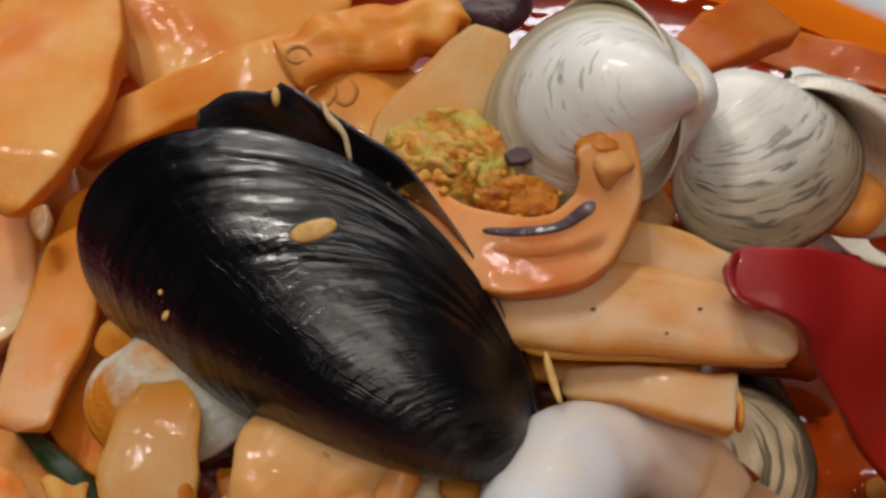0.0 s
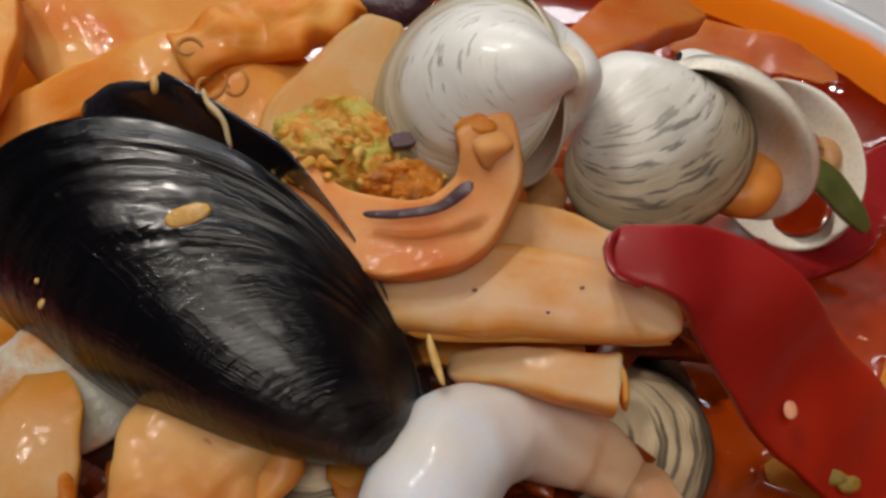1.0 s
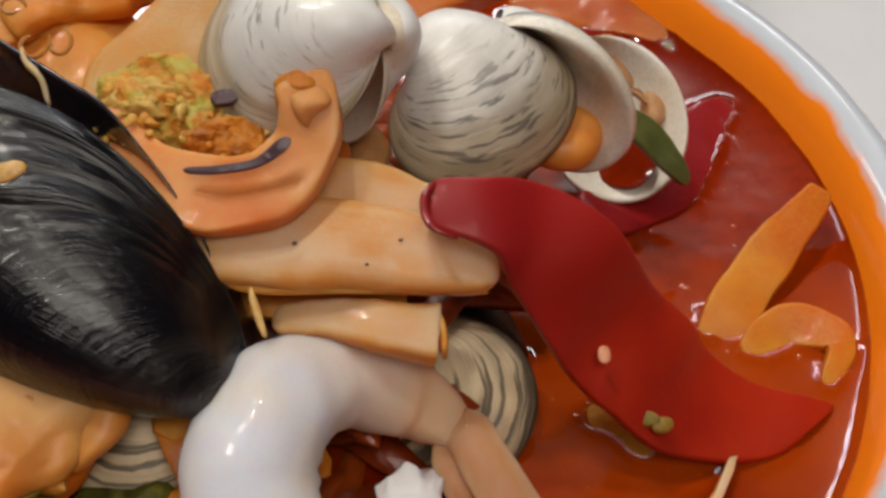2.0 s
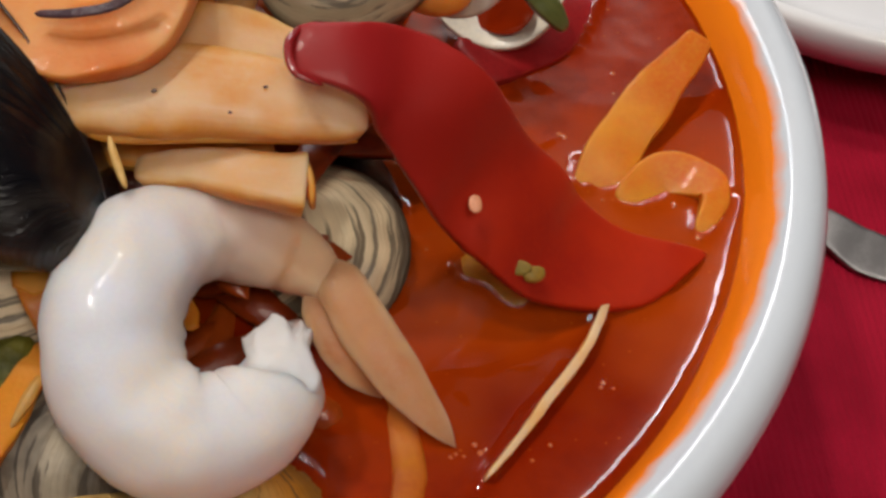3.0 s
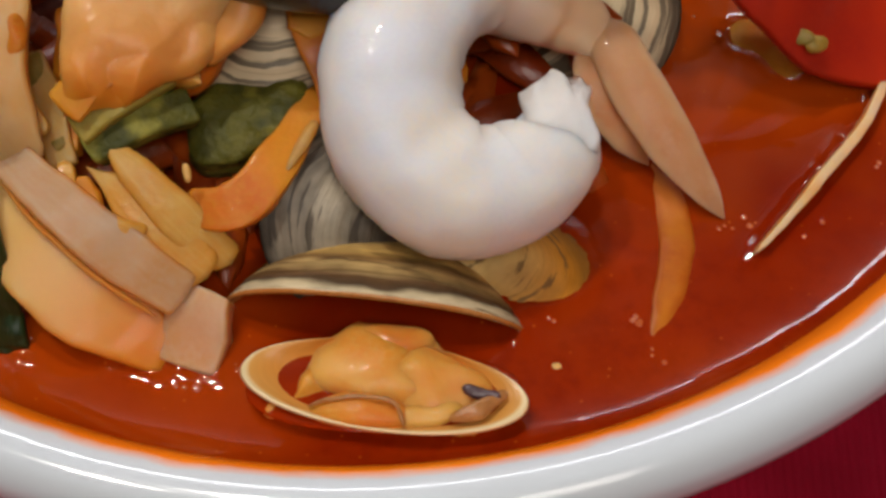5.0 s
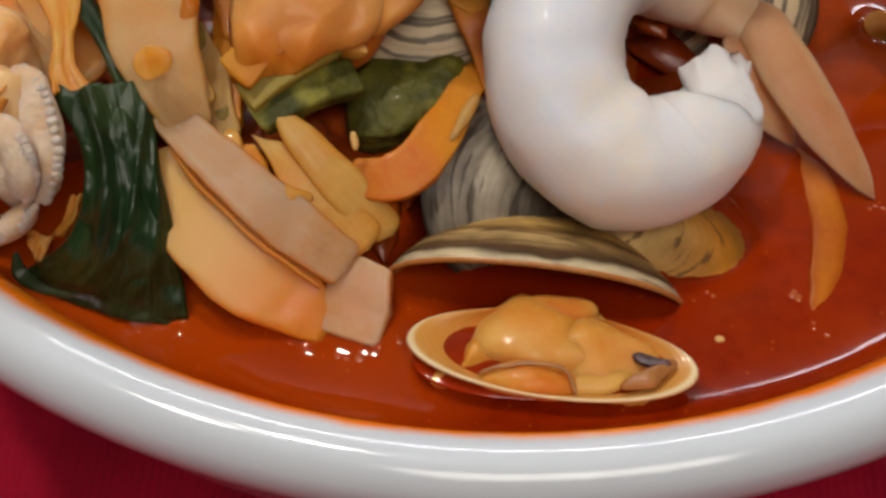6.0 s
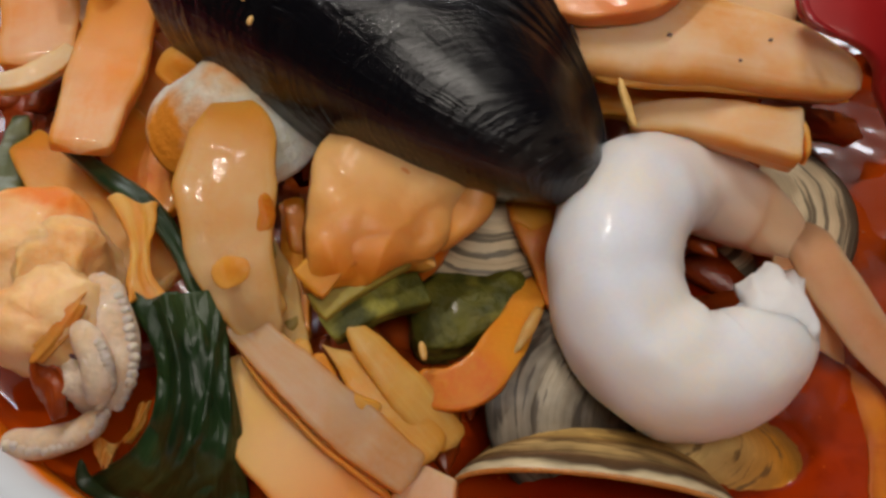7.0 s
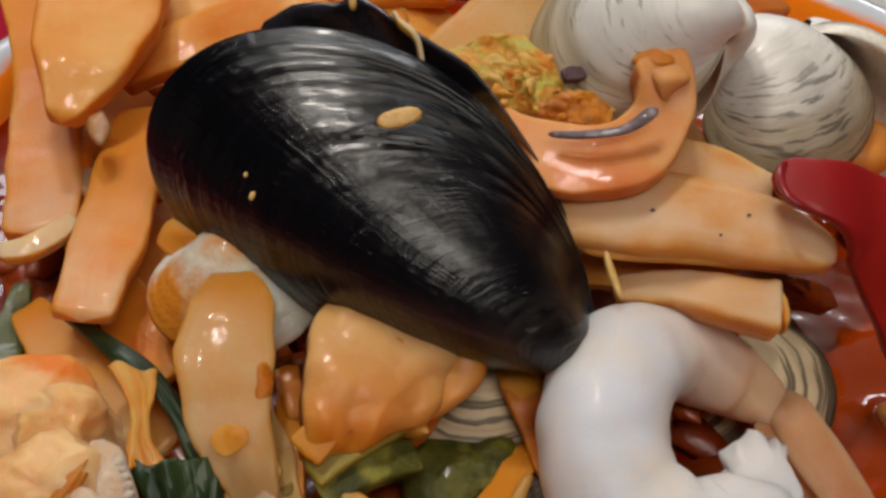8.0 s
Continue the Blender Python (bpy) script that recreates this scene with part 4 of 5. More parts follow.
clam("clam", "open half clam shell holding brownish meat", [
    ("valve", "clam_grey", dict(umbo=(5.28, 2.71, 2), far=(6.05, 0.78, 0.4), up=(0.2, 0.65, -0.8), width=2.2, coil=0.75, seed=16, thick=0.22)),
], (6.17, 2.50, 0.6), [("broth_pool", "soup", blob((5.66, 1.58, 0.75), (0.85, 0.5, 0.05), (30, 0, -60), 0.0)), ("meat", "tip_meat", blob((5.86, 2.74, 1.50), (0.55, 0.42, 0.26), (0, 20, -50), 0.12, 1.8, seed=17)), ("meat", "tip_meat", blob((6.32, 1.96, 1.25), (0.2, 0.42, 0.2), (0, 0, -12), 0.08, 2, seed=18)), ("dark_edge", "brown", sweep([(5.83, 1.96, 1.60), (6.03, 1.88, 1.60), (6.17, 1.72, 1.50)], [0.08, 0.14, 0.06], 0.1, seg=20, ring=10, ends=(5, 5), power=2.4, amp=0.04, freq=3, seed=19))])
clam("clam", "small clam with brown and cream stripes", [
    ("valve", "clam_stripe", dict(umbo=(1.35, -2.55, -0.1), far=(4.00, -3.15, 0.45), up=(0.1, -0.40, 0.9), width=2.6, coil=0.7, seed=19, ribs=0.02, rib_n=30)),
], (3.38, -2.66, 0.2))
clam("clam", "tan clam lying open just above the broth", [
    ("upper_valve", "clam_tan", dict(umbo=(0.14, -6.90, -0.86), far=(0.30, -7.38, 0.86), up=(0.12, 0.90, 0.38), width=3.42, coil=2.6, inside="clam_soaked", seed=20, ribs=0.03, rib_n=22, thick=0.1)),
    ("lower_valve", "clam_orange", dict(umbo=(0.60, -6.05, -0.25), far=(3.00, -6.93, -0.2), up=(0.1, -0.25, 0.95), width=1.75, coil=0.6, seed=21, ribs=0.02, rib_n=10)),
], (0.60, -6.85, 0))
clam("clam", "open clam shell with orange meat, half sunk in broth", [
    ("valve", "clam_tan", dict(umbo=(0.39, -7.65, 0.3), far=(0.23, -8.72, 0.32), up=(0.0, 0.1, -1.0), width=3.15, coil=1.4, inside="clam_cream", seed=22, thick=0.11)),
], (0.36, -7.81, -0.4), [
    ("meat", "meat_yellow", blob((0.24, -7.89, 0.1), (0.85, 0.5, 0.4), (0, 0, -8), 0.18, 1.7, seed=23, power=2.3)),
    ("meat", "meat_yellow", blob((0.84, -8.10, 0.12), (0.7, 0.42, 0.32), (0, 0, -25), 0.16, 1.8, seed=124, power=2.3)),
    ("meat", "meat_yellow", blob((-0.43, -8.14, 0.08), (0.5, 0.24, 0.18), (0, 0, 20), 0.2, 2.6, seed=125)),
    ("broth_pool", "soup", blob((0.31, -8.185, 0.22), (1.5, 0.5, 0.04), (0, 0, -1), 0.0)),
    ("meat", "meat_yellow", blob((0.41, -7.64, 0.3), (0.45, 0.2, 0.14), (0, 0, 0), 0.05, 2, seed=126)),
    ("mantle", "meat_yellow", blob((0.08, -8.47, 0.26), (0.56, 0.2, 0.16), (0, 0, -6), 0.06, 2, seed=24)),
    ("mantle", "meat_yellow", blob((0.78, -8.50, 0.24), (0.5, 0.14, 0.13), (0, 0, 14), 0.08, 2.5, seed=27)),
    ("mantle_edge", "brown", sweep([(-0.50, -8.43, 0.36), (-0.20, -8.38, 0.46), (0.15, -8.39, 0.5), (0.42, -8.48, 0.46), (0.53, -8.68, 0.34)], [0.04, 0.05, 0.05, 0.05, 0.04], 0.05, seg=30, ring=6, amp=0.03, freq=4)),
    ("siphon", "brown", sweep([(1.02, -8.59, 0.36), (1.30, -8.49, 0.4), (1.63, -8.30, 0.34)], [0.16, 0.22, 0.12], 0.13, seg=24, ring=12, ends=(5, 5), power=2.4, amp=0.06, freq=3, seed=25)),
    ("siphon", "dark", sweep([(1.16, -8.28, 0.45), (1.32, -8.32, 0.44), (1.55, -8.39, 0.4)], [0.1, 0.16, 0.06], 0.06, seg=24, ring=12, ends=(5, 4), power=2.4, amp=0.05, freq=4, seed=26))])
clam("clam", "dark grey clam shell with a cream edge", [
    ("valve", "clam_dark", dict(umbo=(0.64, -6.02, -0.20), far=(-1.00, -6.01, 1.05), up=(-0.05, -0.45, 0.9), width=2.2, coil=0.75, seed=26, ribs=0.015)),
], (-0.66, -5.86, 0), [("shell_edge", "cabbage", sweep([(-0.42, -5.36, 1.35), (-0.58, -5.68, 1.30), (-0.77, -5.97, 1.20)], [0.1, 0.16, 0.06], 0.12, seg=14, ring=8, ends=(8, 4)))])
clam("clam", "striped cream and brown clam under the meat", [
    ("valve", "clam_stripe", dict(umbo=(-1.16, -2.41, 1.3), far=(-0.90, -5.02, 1.15), up=(0.1, -0.85, 0.55), width=2.6, coil=0.85, seed=27, ribs=0.05, rib_n=14)),
], (-0.91, -3.04, 0))
clam("clam", "pale greenish-white clam under the radish stick", [
    ("valve", "clam_pale", dict(umbo=(-4.01, -2.69, 2.75), far=(-4.01, -4.18, 2), up=(0.0, -0.55, 0.85), width=2.1, coil=1.15, seed=28)),
], (-4.17, -2.60, 1.5), [("orange_flesh", "squid", blob((-4.56, -2.88, 2.8), (0.42, 0.3, 0.03), (35, 0, -20), amp=0.12, freq=2.2, seed=32))])
# a black valve added where only shade lies between the strips
clam("mussel", "black shell added for the dark gap between the strips", [
    ("valve", "mussel", dict(umbo=(3.96, -2.05, 0.05), far=(2.43, -1.15, 0.5), up=(0.2, -0.3, 0.9), width=1.6, coil=0.6, taper=0.5, seed=30)),
], (3.34, -1.20, 0.3))

# ---- squid, mushroom and strips on top ----
long_strip = thing("squid_strip", "thick pale squid strip, rounded at its end", "squid", at=(1.5, -2.9, 2.9))
part("flesh", sweep([(-0.33, -2.60, 3.3), (0.73, -2.84, 3.32), (1.71, -2.92, 3.28), (2.55, -3.00, 3.12), (3.08, -3.12, 2.98), (3.42, -3.24, 2.86)], [1.1, 1.16, 1.08, 0.95, 0.66, 0.36], [0.4, 0.46, 0.46, 0.44, 0.36, 0.26], ends=(12, 9), arch=0.14, power=4.5, amp=0.05, seed=40), M["pale"], long_strip)
part("skin_edge", sweep([(0.20, -3.28, 3.06), (1.25, -3.33, 3.02), (2.18, -3.31, 2.92), (2.86, -3.28, 2.80), (3.30, -3.32, 2.74)], [0.2, 0.2, 0.18, 0.14, 0.06], 0.1, ends=(6, 6), power=2.6, amp=0.03, seed=140), M["squid"], long_strip, "soaked orange edge of skin")
strip("squid_strip", "flat squid strip under the curl", "squid", "pale", [(-0.26, -2.39, 3.5), (0.75, -2.16, 3.5), (1.76, -2.12, 3.4), (2.79, -2.26, 3.1)], [0.8, 0.9, 0.85, 0.5], 0.35, seed=41)
short_strip = strip("squid_strip", "short squid strip with a square cut end", "squid", "pale", [(0.66, -3.25, 2.4), (1.39, -3.42, 2.5), (2.03, -3.57, 2.5), (2.70, -3.64, 2.4)], [0.35, 0.45, 0.6, 0.78], [0.3, 0.4, 0.5, 0.55], ends=(12, 30), seed=42, power=5)
part("cut_end", sweep([(2.64, -3.28, 2.46), (2.70, -3.62, 2.48), (2.73, -3.96, 2.36)], [0.08, 0.1, 0.08], [0.3, 0.42, 0.34], seg=24, ring=16, ends=(6, 6), power=4, amp=0.03, freq=3, seed=242), M["squid"], short_strip, "square orange cut end")
strip("onion_strip", "tan onion strip between squid strips", "onion", "cabbage", [(0.27, -2.89, 2.4), (1.28, -3.01, 2.5), (2.33, -3.04, 2.4)], [0.5, 0.6, 0.4], 0.25, seed=43)
curl = thing("squid_curl", "curled pink squid piece with a dark skin edge", "squid", at=(0.07, -2.05, 3.4))
part("flesh", sweep([(-1.49, -0.62, 3.75), (-0.87, -1.81, 3.8), (-0.06, -2.51, 3.8), (0.73, -2.56, 3.9), (1.18, -2.13, 4.15), (1.27, -1.78, 4.45), (1.11, -1.45, 4.65)], [0.5, 0.65, 0.95, 0.95, 0.75, 0.75, 0.7], [0.3, 0.3, 0.3, 0.35, 0.4, 0.5, 0.5], ends=(12, 18), arch=-0.15, seg=60, seed=44), M["pink"], curl)
part("dark_skin", sweep([(-0.22, -2.49, 4.22), (0.20, -2.62, 4.28), (0.65, -2.64, 4.4), (1.06, -2.49, 4.6)], [0.10, 0.13, 0.13, 0.2], 0.05, ends=(8, 8), power=2.5, amp=0.04, freq=2, seed=45), M["dark"], curl, "dark purple skin")
part("torn_end", sweep([(0.87, -1.61, 4.72), (1.13, -1.64, 4.82), (1.39, -1.69, 4.74)], [0.26, 0.32, 0.2], 0.12, ends=(5, 5), power=2.4, amp=0.08, freq=3, seed=145), M["orange"], curl, "orange-stained torn end")
part("torn_end", blob((1.29, -1.90, 4.6), (0.2, 0.2, 0.16), (0, 0, 20), 0.12, 3, 146, 3), M["pink"], curl)
cab = thing("cabbage_piece", "translucent napa cabbage piece with a frilled end", "cabbage", at=(-0.82, 0.38, 3.2))
part("rib", sweep([(-0.13, 1.71, 4), (-0.50, 0.70, 3.9), (-0.93, -0.18, 3.75), (-1.12, -0.90, 3.7)], [0.6, 1.2, 1.5, 1.4], 0.3, seed=46, arch=0.1), M["cabbage"], cab)
part("frill", blob((-0.62, -0.78, 3.82), (0.95, 0.62, 0.3), (30, 0, -25), 0.16, 2.2, 48, 2.3, 50, 70, fine=0.07), M["mush"], cab, "mushy orange and green chopped vegetables")
part("frill", blob((0.18, -1.72, 3.98), (0.5, 0.26, 0.16), (30, 0, -12), 0.14, 2.6, 49, 2.3, 40, 56, fine=0.07), M["brown_mush"], cab, "mushy orange-brown chopped vegetables")
part("frill", sheet([(-0.62, -0.28, 4.1), (-0.68, -0.84, 4.1), (-0.61, -1.26, 4)], [1.2, 1.6, 1.4], 0.05, folds=(0.12, 0.16), seed=47), M["crumb"], cab, "frilly yellow-orange cabbage leaf")
pep = thing("red_pepper", "large glossy red pepper piece dipping into broth", "pepper", at=(5.32, -2.36, 0.5))
part("skin", sweep([(2.55, -2.84, 3.75), (3.21, -2.95, 3.8), (3.96, -2.91, 3.3), (4.58, -3.17, 2.5), (5.18, -3.34, 1.6), (5.88, -3.50, 0.85), (6.92, -3.47, 0.35), (7.98, -3.08, 0.05)], [0.65, 0.95, 1.5, 1.65, 1.85, 1.5, 0.85, 0.25], [0.2], arch=0.16, ends=(14, 10), seg=80, ring=28, amp=0.2, freq=0.8, seed=47), M["pepper"], pep)
part("curled_edge", sweep([(2.73, -2.59, 3.95), (2.57, -2.93, 4), (2.60, -3.32, 3.95), (2.92, -3.46, 3.8)], [0.08, 0.1, 0.1, 0.06], [0.07, 0.08, 0.08, 0.06], ends=(8, 8), seg=40, power=3, seed=147), M["pepper_dim"], pep, "curled purple-red edge")
strip("red_pepper", "dark red pepper piece half under the broth", "pepper", "pepper_dim", [(5.13, 0.53, 0.25), (6.32, 1.39, 0.1), (7.18, 2.69, 0.02), (7.96, 3.54, -0.05)], [0.8, 1.3, 1.0, 0.3], 0.3, seed=48)
strip("green_pepper", "green pepper strip across an open clam", "pepper", "green", [(5.48, 0.76, 2.1), (6.00, 0.60, 1.8), (6.55, 0.29, 1.1)], [0.45, 0.5, 0.25], 0.14, ends=(14, 6), seed=49, arch=0.3)
strip("onion_wedge", "pinkish translucent onion wedge in the broth", "onion", "onion", [(4.54, 6.77, 0.15), (6.12, 6.11, 0.1), (7.60, 5.24, 0.1)], [0.8, 0.9, 0.5], 0.22, seed=50)
strip("onion_wedge", "pale onion wedge behind the clams", "onion", "onion", [(2.36, 2.19, 2.9), (3.06, 2.86, 2.9), (4.34, 4.92, 2)], [0.6, 0.9, 1.2], 0.4, seed=51)
strip("orange_strip", "orange soaked onion strip between two clams", "onion", "squid", [(2.34, 0.43, 3.75), (2.80, 0.23, 3.98), (3.24, 0.18, 4.12)], [0.45, 0.6, 0.4], 0.14, ends=(5, 5), power=3, seed=151)
strip("orange_strip", "orange soaked vegetable strip leaning on the bowl", "vegetable", "orange", [(8.69, 0.54, 0.7), (7.68, -0.54, 0.4), (6.57, -1.89, -0.12)], [0.4, 0.75, 0.75], 0.22, ends=(20, 8), seed=52)
strip("orange_strip", "bent orange vegetable strip at the broth's surface", "vegetable", "orange", [(7.08, -2.18, -0.08), (7.73, -1.68, 0.1), (8.37, -2.07, 0.12), (7.98, -2.84, -0.05)], [0.6, 0.65, 0.45, 0.2], 0.18, ends=(10, 8), seed=53)
strip("onion_strip", "thin onion strip with a pale edge in broth", "onion", "pale", [(6.64, -3.59, 0.12), (6.15, -4.54, 0.14), (5.35, -5.53, 0.12), (4.56, -6.42, 0.07)], [0.1, 0.12, 0.13, 0.06], 0.3, seed=54, amp=0.02)
strip("onion_strip", "curved onion strip just under the broth", "onion", "sunk", [(3.46, -4.98, -0.03), (3.65, -5.58, -0.01), (3.70, -6.23, 0.00), (3.53, -6.99, 0.00), (3.23, -7.72, -0.03)], [0.15, 0.4, 0.42, 0.38, 0.12], 0.07, seed=55, amp=0.0, ends=(4, 4), power=2.2)
strip("onion_strip", "soaked onion piece breaking the broth's surface", "onion", "orange", [(4.63, -3.05, -0.02), (5.13, -3.32, 0.03), (5.52, -3.78, -0.02)], [0.5, 0.6, 0.4], 0.14, seed=155, ends=(6, 6), amp=0.06, freq=2.5)
mush = thing("mushroom_slice", "broad pale orange king oyster mushroom slice", "mushroom", at=(-6.49, 0.75, 3))
part("slice", sweep([(-6.39, -1.06, 3.2), (-6.17, -0.00, 3.6), (-6.15, 1.62, 3.8), (-6.78, 4.27, 3.8)], [0.35, 1.45, 1.9, 1.7], [0.3, 0.4, 0.45, 0.45], seed=56, ends=(20, 8)), M["squid"], mush)
part("dark_tip", sweep([(-5.95, -1.02, 3.32), (-5.86, -1.26, 3.28), (-5.80, -1.52, 3.2)], [0.3, 0.26, 0.12], [0.16, 0.14, 0.08], seg=20, ends=(6, 5), power=2.6, amp=0.05, freq=3, seed=57), M["brown"], mush, "brown bruised tip")
strip("squid_sheet", "broad orange-stained squid sheet", "squid", "squid", [(-5.79, 3.13, 2.6), (-4.67, 3.79, 2.85), (-2.78, 5.25, 2.9)], [1.7, 2.1, 1.9], 0.22, seed=57)
strip("squid_piece", "long pale orange squid piece behind the mussel", "squid", "squid", [(-5.95, 0.61, 2.8), (-4.85, 1.09, 3.2), (-3.63, 1.24, 3.6), (-2.39, 1.59, 3.75)], [0.5, 0.75, 0.9, 1.0], 0.35, seed=58)
tent = thing("squid_tentacle", "ruffled orange squid tentacle beside the cabbage", "squid", at=(-1.92, 2.34, 3.4))
part("arm", sweep([(-2.96, 1.14, 3.85), (-2.22, 1.57, 3.95), (-1.38, 1.81, 3.95), (-0.57, 2.56, 3.85)], [0.8, 1.0, 0.95, 0.7], [0.4, 0.5, 0.5, 0.4], seg=50, seed=59, power=2.6, amp=0.2, freq=1.8), M["squid"], tent)
for middle, wide, turn in (((-2.66, 0.86, 4.22), 0.17, 0.3), ((-2.34, 0.30, 4.0), 0.2, 1.9), ((-2.02, 0.36, 3.96), 0.14, 2.6)):
    ring = [(middle[0] + wide * math.cos(turn + a), middle[1] + wide * 0.8 * math.sin(turn + a), middle[2] + 0.5 * wide * math.sin(turn + a) + 0.03 * a) for a in np.linspace(0, 5.0, 9)]
    part("curled_tip", sweep(ring, [0.05, 0.07, 0.06, 0.03], [0.05, 0.06, 0.06, 0.03], seg=40, ring=10, power=2.3, ends=(6, 5), amp=0.02, freq=4, seed=5), M["tip"], tent, "thin brownish curled tip")
strip("onion_wedge", "translucent onion wedge beside the mussel", "onion", "squid", [(-2.86, 1.04, 3.3), (-1.98, 0.89, 3.4), (-1.16, 1.51, 3.3)], [0.9, 1.3, 0.8], 0.35, seed=60)
part("dark_flesh", blob((-0.23, 3.52, 3.2), (0.7, 0.4, 0.35), seed=61), M["dark"], None, "dark purple squid skin lump", "squid")
strip("onion_strip", "glazed tan onion strip between the clams", "onion", "brown", [(1.78, -0.33, 3), (1.94, -0.79, 2.9), (1.82, -1.11, 2.7)], [0.4, 0.55, 0.4], 0.35, ends=(5, 5), power=2.5, seed=161)

# ---- the near side of the bowl ----
meat = thing("shellfish_meat", "plump folded orange shellfish meat", "shellfish meat", at=(-2.23, -3.70, 1))
part("body", patch([(-2.72, -3.86, 2.85), (-3.02, -4.32, 2.72), (-3.07, -4.96, 2.52), (-3.08, -5.42, 2.28), (-3.02, -5.74, 2.0)], [(-1.62, -3.82, 2.55), (-1.20, -4.24, 2.40), (-1.30, -4.62, 2.22), (-1.60, -5.08, 1.98), (-2.16, -5.12, 1.85)], 0.22, 0.26, 0.07, 0.9, 0.1, 62, 70, 60, 0.05, 0.05), M["meat_fold"], meat)
part("fold", sweep([(-2.66, -3.80, 2.78), (-2.15, -3.84, 2.80), (-1.62, -4.02, 2.66), (-1.18, -4.30, 2.42), (-1.32, -4.72, 2.15), (-1.62, -5.08, 1.92)], [0.25, 0.4, 0.46, 0.5, 0.4, 0.2], [0.3, 0.42, 0.46, 0.46, 0.36, 0.2], seg=60, ends=(6, 6), power=2.5, amp=0.1, freq=1.6, seed=162), M["meat"], meat)
part("flap", sweep([(-2.30, -4.34, 2.78), (-1.92, -4.56, 2.62), (-1.55, -4.60, 2.46)], [0.1, 0.16, 0.06], 0.1, seg=24, ends=(5, 5), power=2.4, amp=0.05, freq=2, seed=163), M["meat"], meat)
part("underside", blob((-2.2, -4.4, 1.75), (0.85, 0.75, 0.42), (25, 0, -14), 0.15, 1.1, 62, 2.4), M["meat"], meat)
# flat radish piece, filed under mushroom
stick = thing("mushroom_stick", "pale radish stick stained orange at its top", "mushroom", at=(-3.74, -4.97, 1.3))
part("stick", sweep([(-4.05, -3.42, 2.86), (-3.95, -4.04, 2.84), (-4.00, -4.75, 2.62), (-3.93, -5.36, 2.3), (-3.70, -5.80, 1.88), (-3.48, -6.10, 1.5)], [0.42, 0.98, 1.14, 0.98, 0.72, 0.4], [0.08, 0.12, 0.18, 0.2, 0.2, 0.16], ends=(7, 20), seed=63, arch=0.1, amp=0.05, power=9), M["radish"], stick)
part("orange_skin", blob((-3.86, -5.88, 2.43), (0.21, 0.16, 0.025), (38, 0, 6), 0.09, 3.2, 7, 2.2, 16, 24), M["orange"], stick, "orange shred stuck to it")
part("orange_skin", blob((-3.53, -5.14, 2.50), (0.10, 0.28, 0.04), (38, 20, 8), 0.08, 3.4, 8, 2.2, 16, 24), M["orange"], stick, "orange shred along its edge")
zuc = thing("zucchini_piece", "zucchini slice with dark green rind", "zucchini", at=(-2.48, -5.40, 1.2))
part("rind", sweep([(-2.88, -5.92, 1.5), (-2.41, -5.67, 1.65), (-1.77, -5.32, 1.55)], [0.35, 0.42, 0.4], 0.3, ends=(30, 30), power=6, seed=64), M["zucchini"], zuc)
part("flesh", sweep([(-2.97, -5.77, 1.75), (-2.54, -5.48, 1.9), (-2.00, -5.07, 1.85)], [0.4, 0.42, 0.35], 0.3, ends=(30, 30), power=6, seed=65), M["zucchini_flesh"], zuc)
part("top", sweep([(-3.08, -5.72, 2.02), (-2.74, -5.46, 2.2), (-2.18, -5.12, 2.2)], [0.46, 0.4, 0.25], 0.12, ends=(14, 14), power=5, seed=66), M["orange"], zuc)
part("zucchini_piece", blob((-1.22, -5.11, 0.9), (0.75, 0.5, 0.4), (20, 0, 10), 0.15, 1.5, 65, 4, fine=0.06), M["zucchini"], None, "dark green zucchini chunk with rough rind", "zucchini")
strip("orange_strip", "orange vegetable strip bent round the zucchini", "vegetable", "orange", [(-1.80, -6.27, 0.95), (-1.33, -6.31, 1.05), (-0.94, -5.94, 1.15), (-0.35, -4.79, 1.15)], [0.4, 0.55, 0.5, 0.35], 0.25, seed=66)
strip("orange_strip", "upright orange strip beside the shrimp", "vegetable", "orange", [(-0.57, -3.73, 1.9), (-0.43, -4.39, 1.7), (-0.27, -4.84, 1.4), (-0.16, -5.46, 1.1)], [0.6, 0.55, 0.45, 0.2], 0.2, ends=(20, 6), seed=67)
stem = thing("cabbage_stalk", "split yellowish vegetable stem with short spurs", "vegetable", at=(-2.09, -6.40, 0.8))
part("stem", sweep([(-2.74, -5.70, 1.75), (-2.38, -6.09, 1.5), (-1.94, -6.45, 1.1), (-1.40, -6.74, 0.55)], [0.05, 0.36, 0.5, 0.42], [0.08, 0.12, 0.14, 0.12], ends=(4, 16), power=3, seed=68), M["stem"], stem)
part("spur", sweep([(-1.65, -6.93, 0.55), (-2.06, -6.61, 0.95), (-2.50, -6.31, 1.25), (-2.92, -6.02, 1.45)], [0.5, 0.6, 0.42, 0.04], [0.14, 0.14, 0.12, 0.05], ends=(14, 3), power=3, seed=168), M["stem"], stem)
part("spur", sweep([(-2.28, -6.70, 1.02), (-2.51, -6.62, 1.2), (-2.64, -6.48, 1.28)], [0.3, 0.17, 0.04], 0.12, ends=(8, 3), power=3, seed=169), M["stem"], stem)
part("spur", sweep([(-2.31, -6.96, 0.8), (-2.56, -6.77, 0.95), (-2.72, -6.57, 1.05)], [0.4, 0.4, 0.1], 0.15, ends=(8, 3), power=3, seed=171), M["stem"], stem)
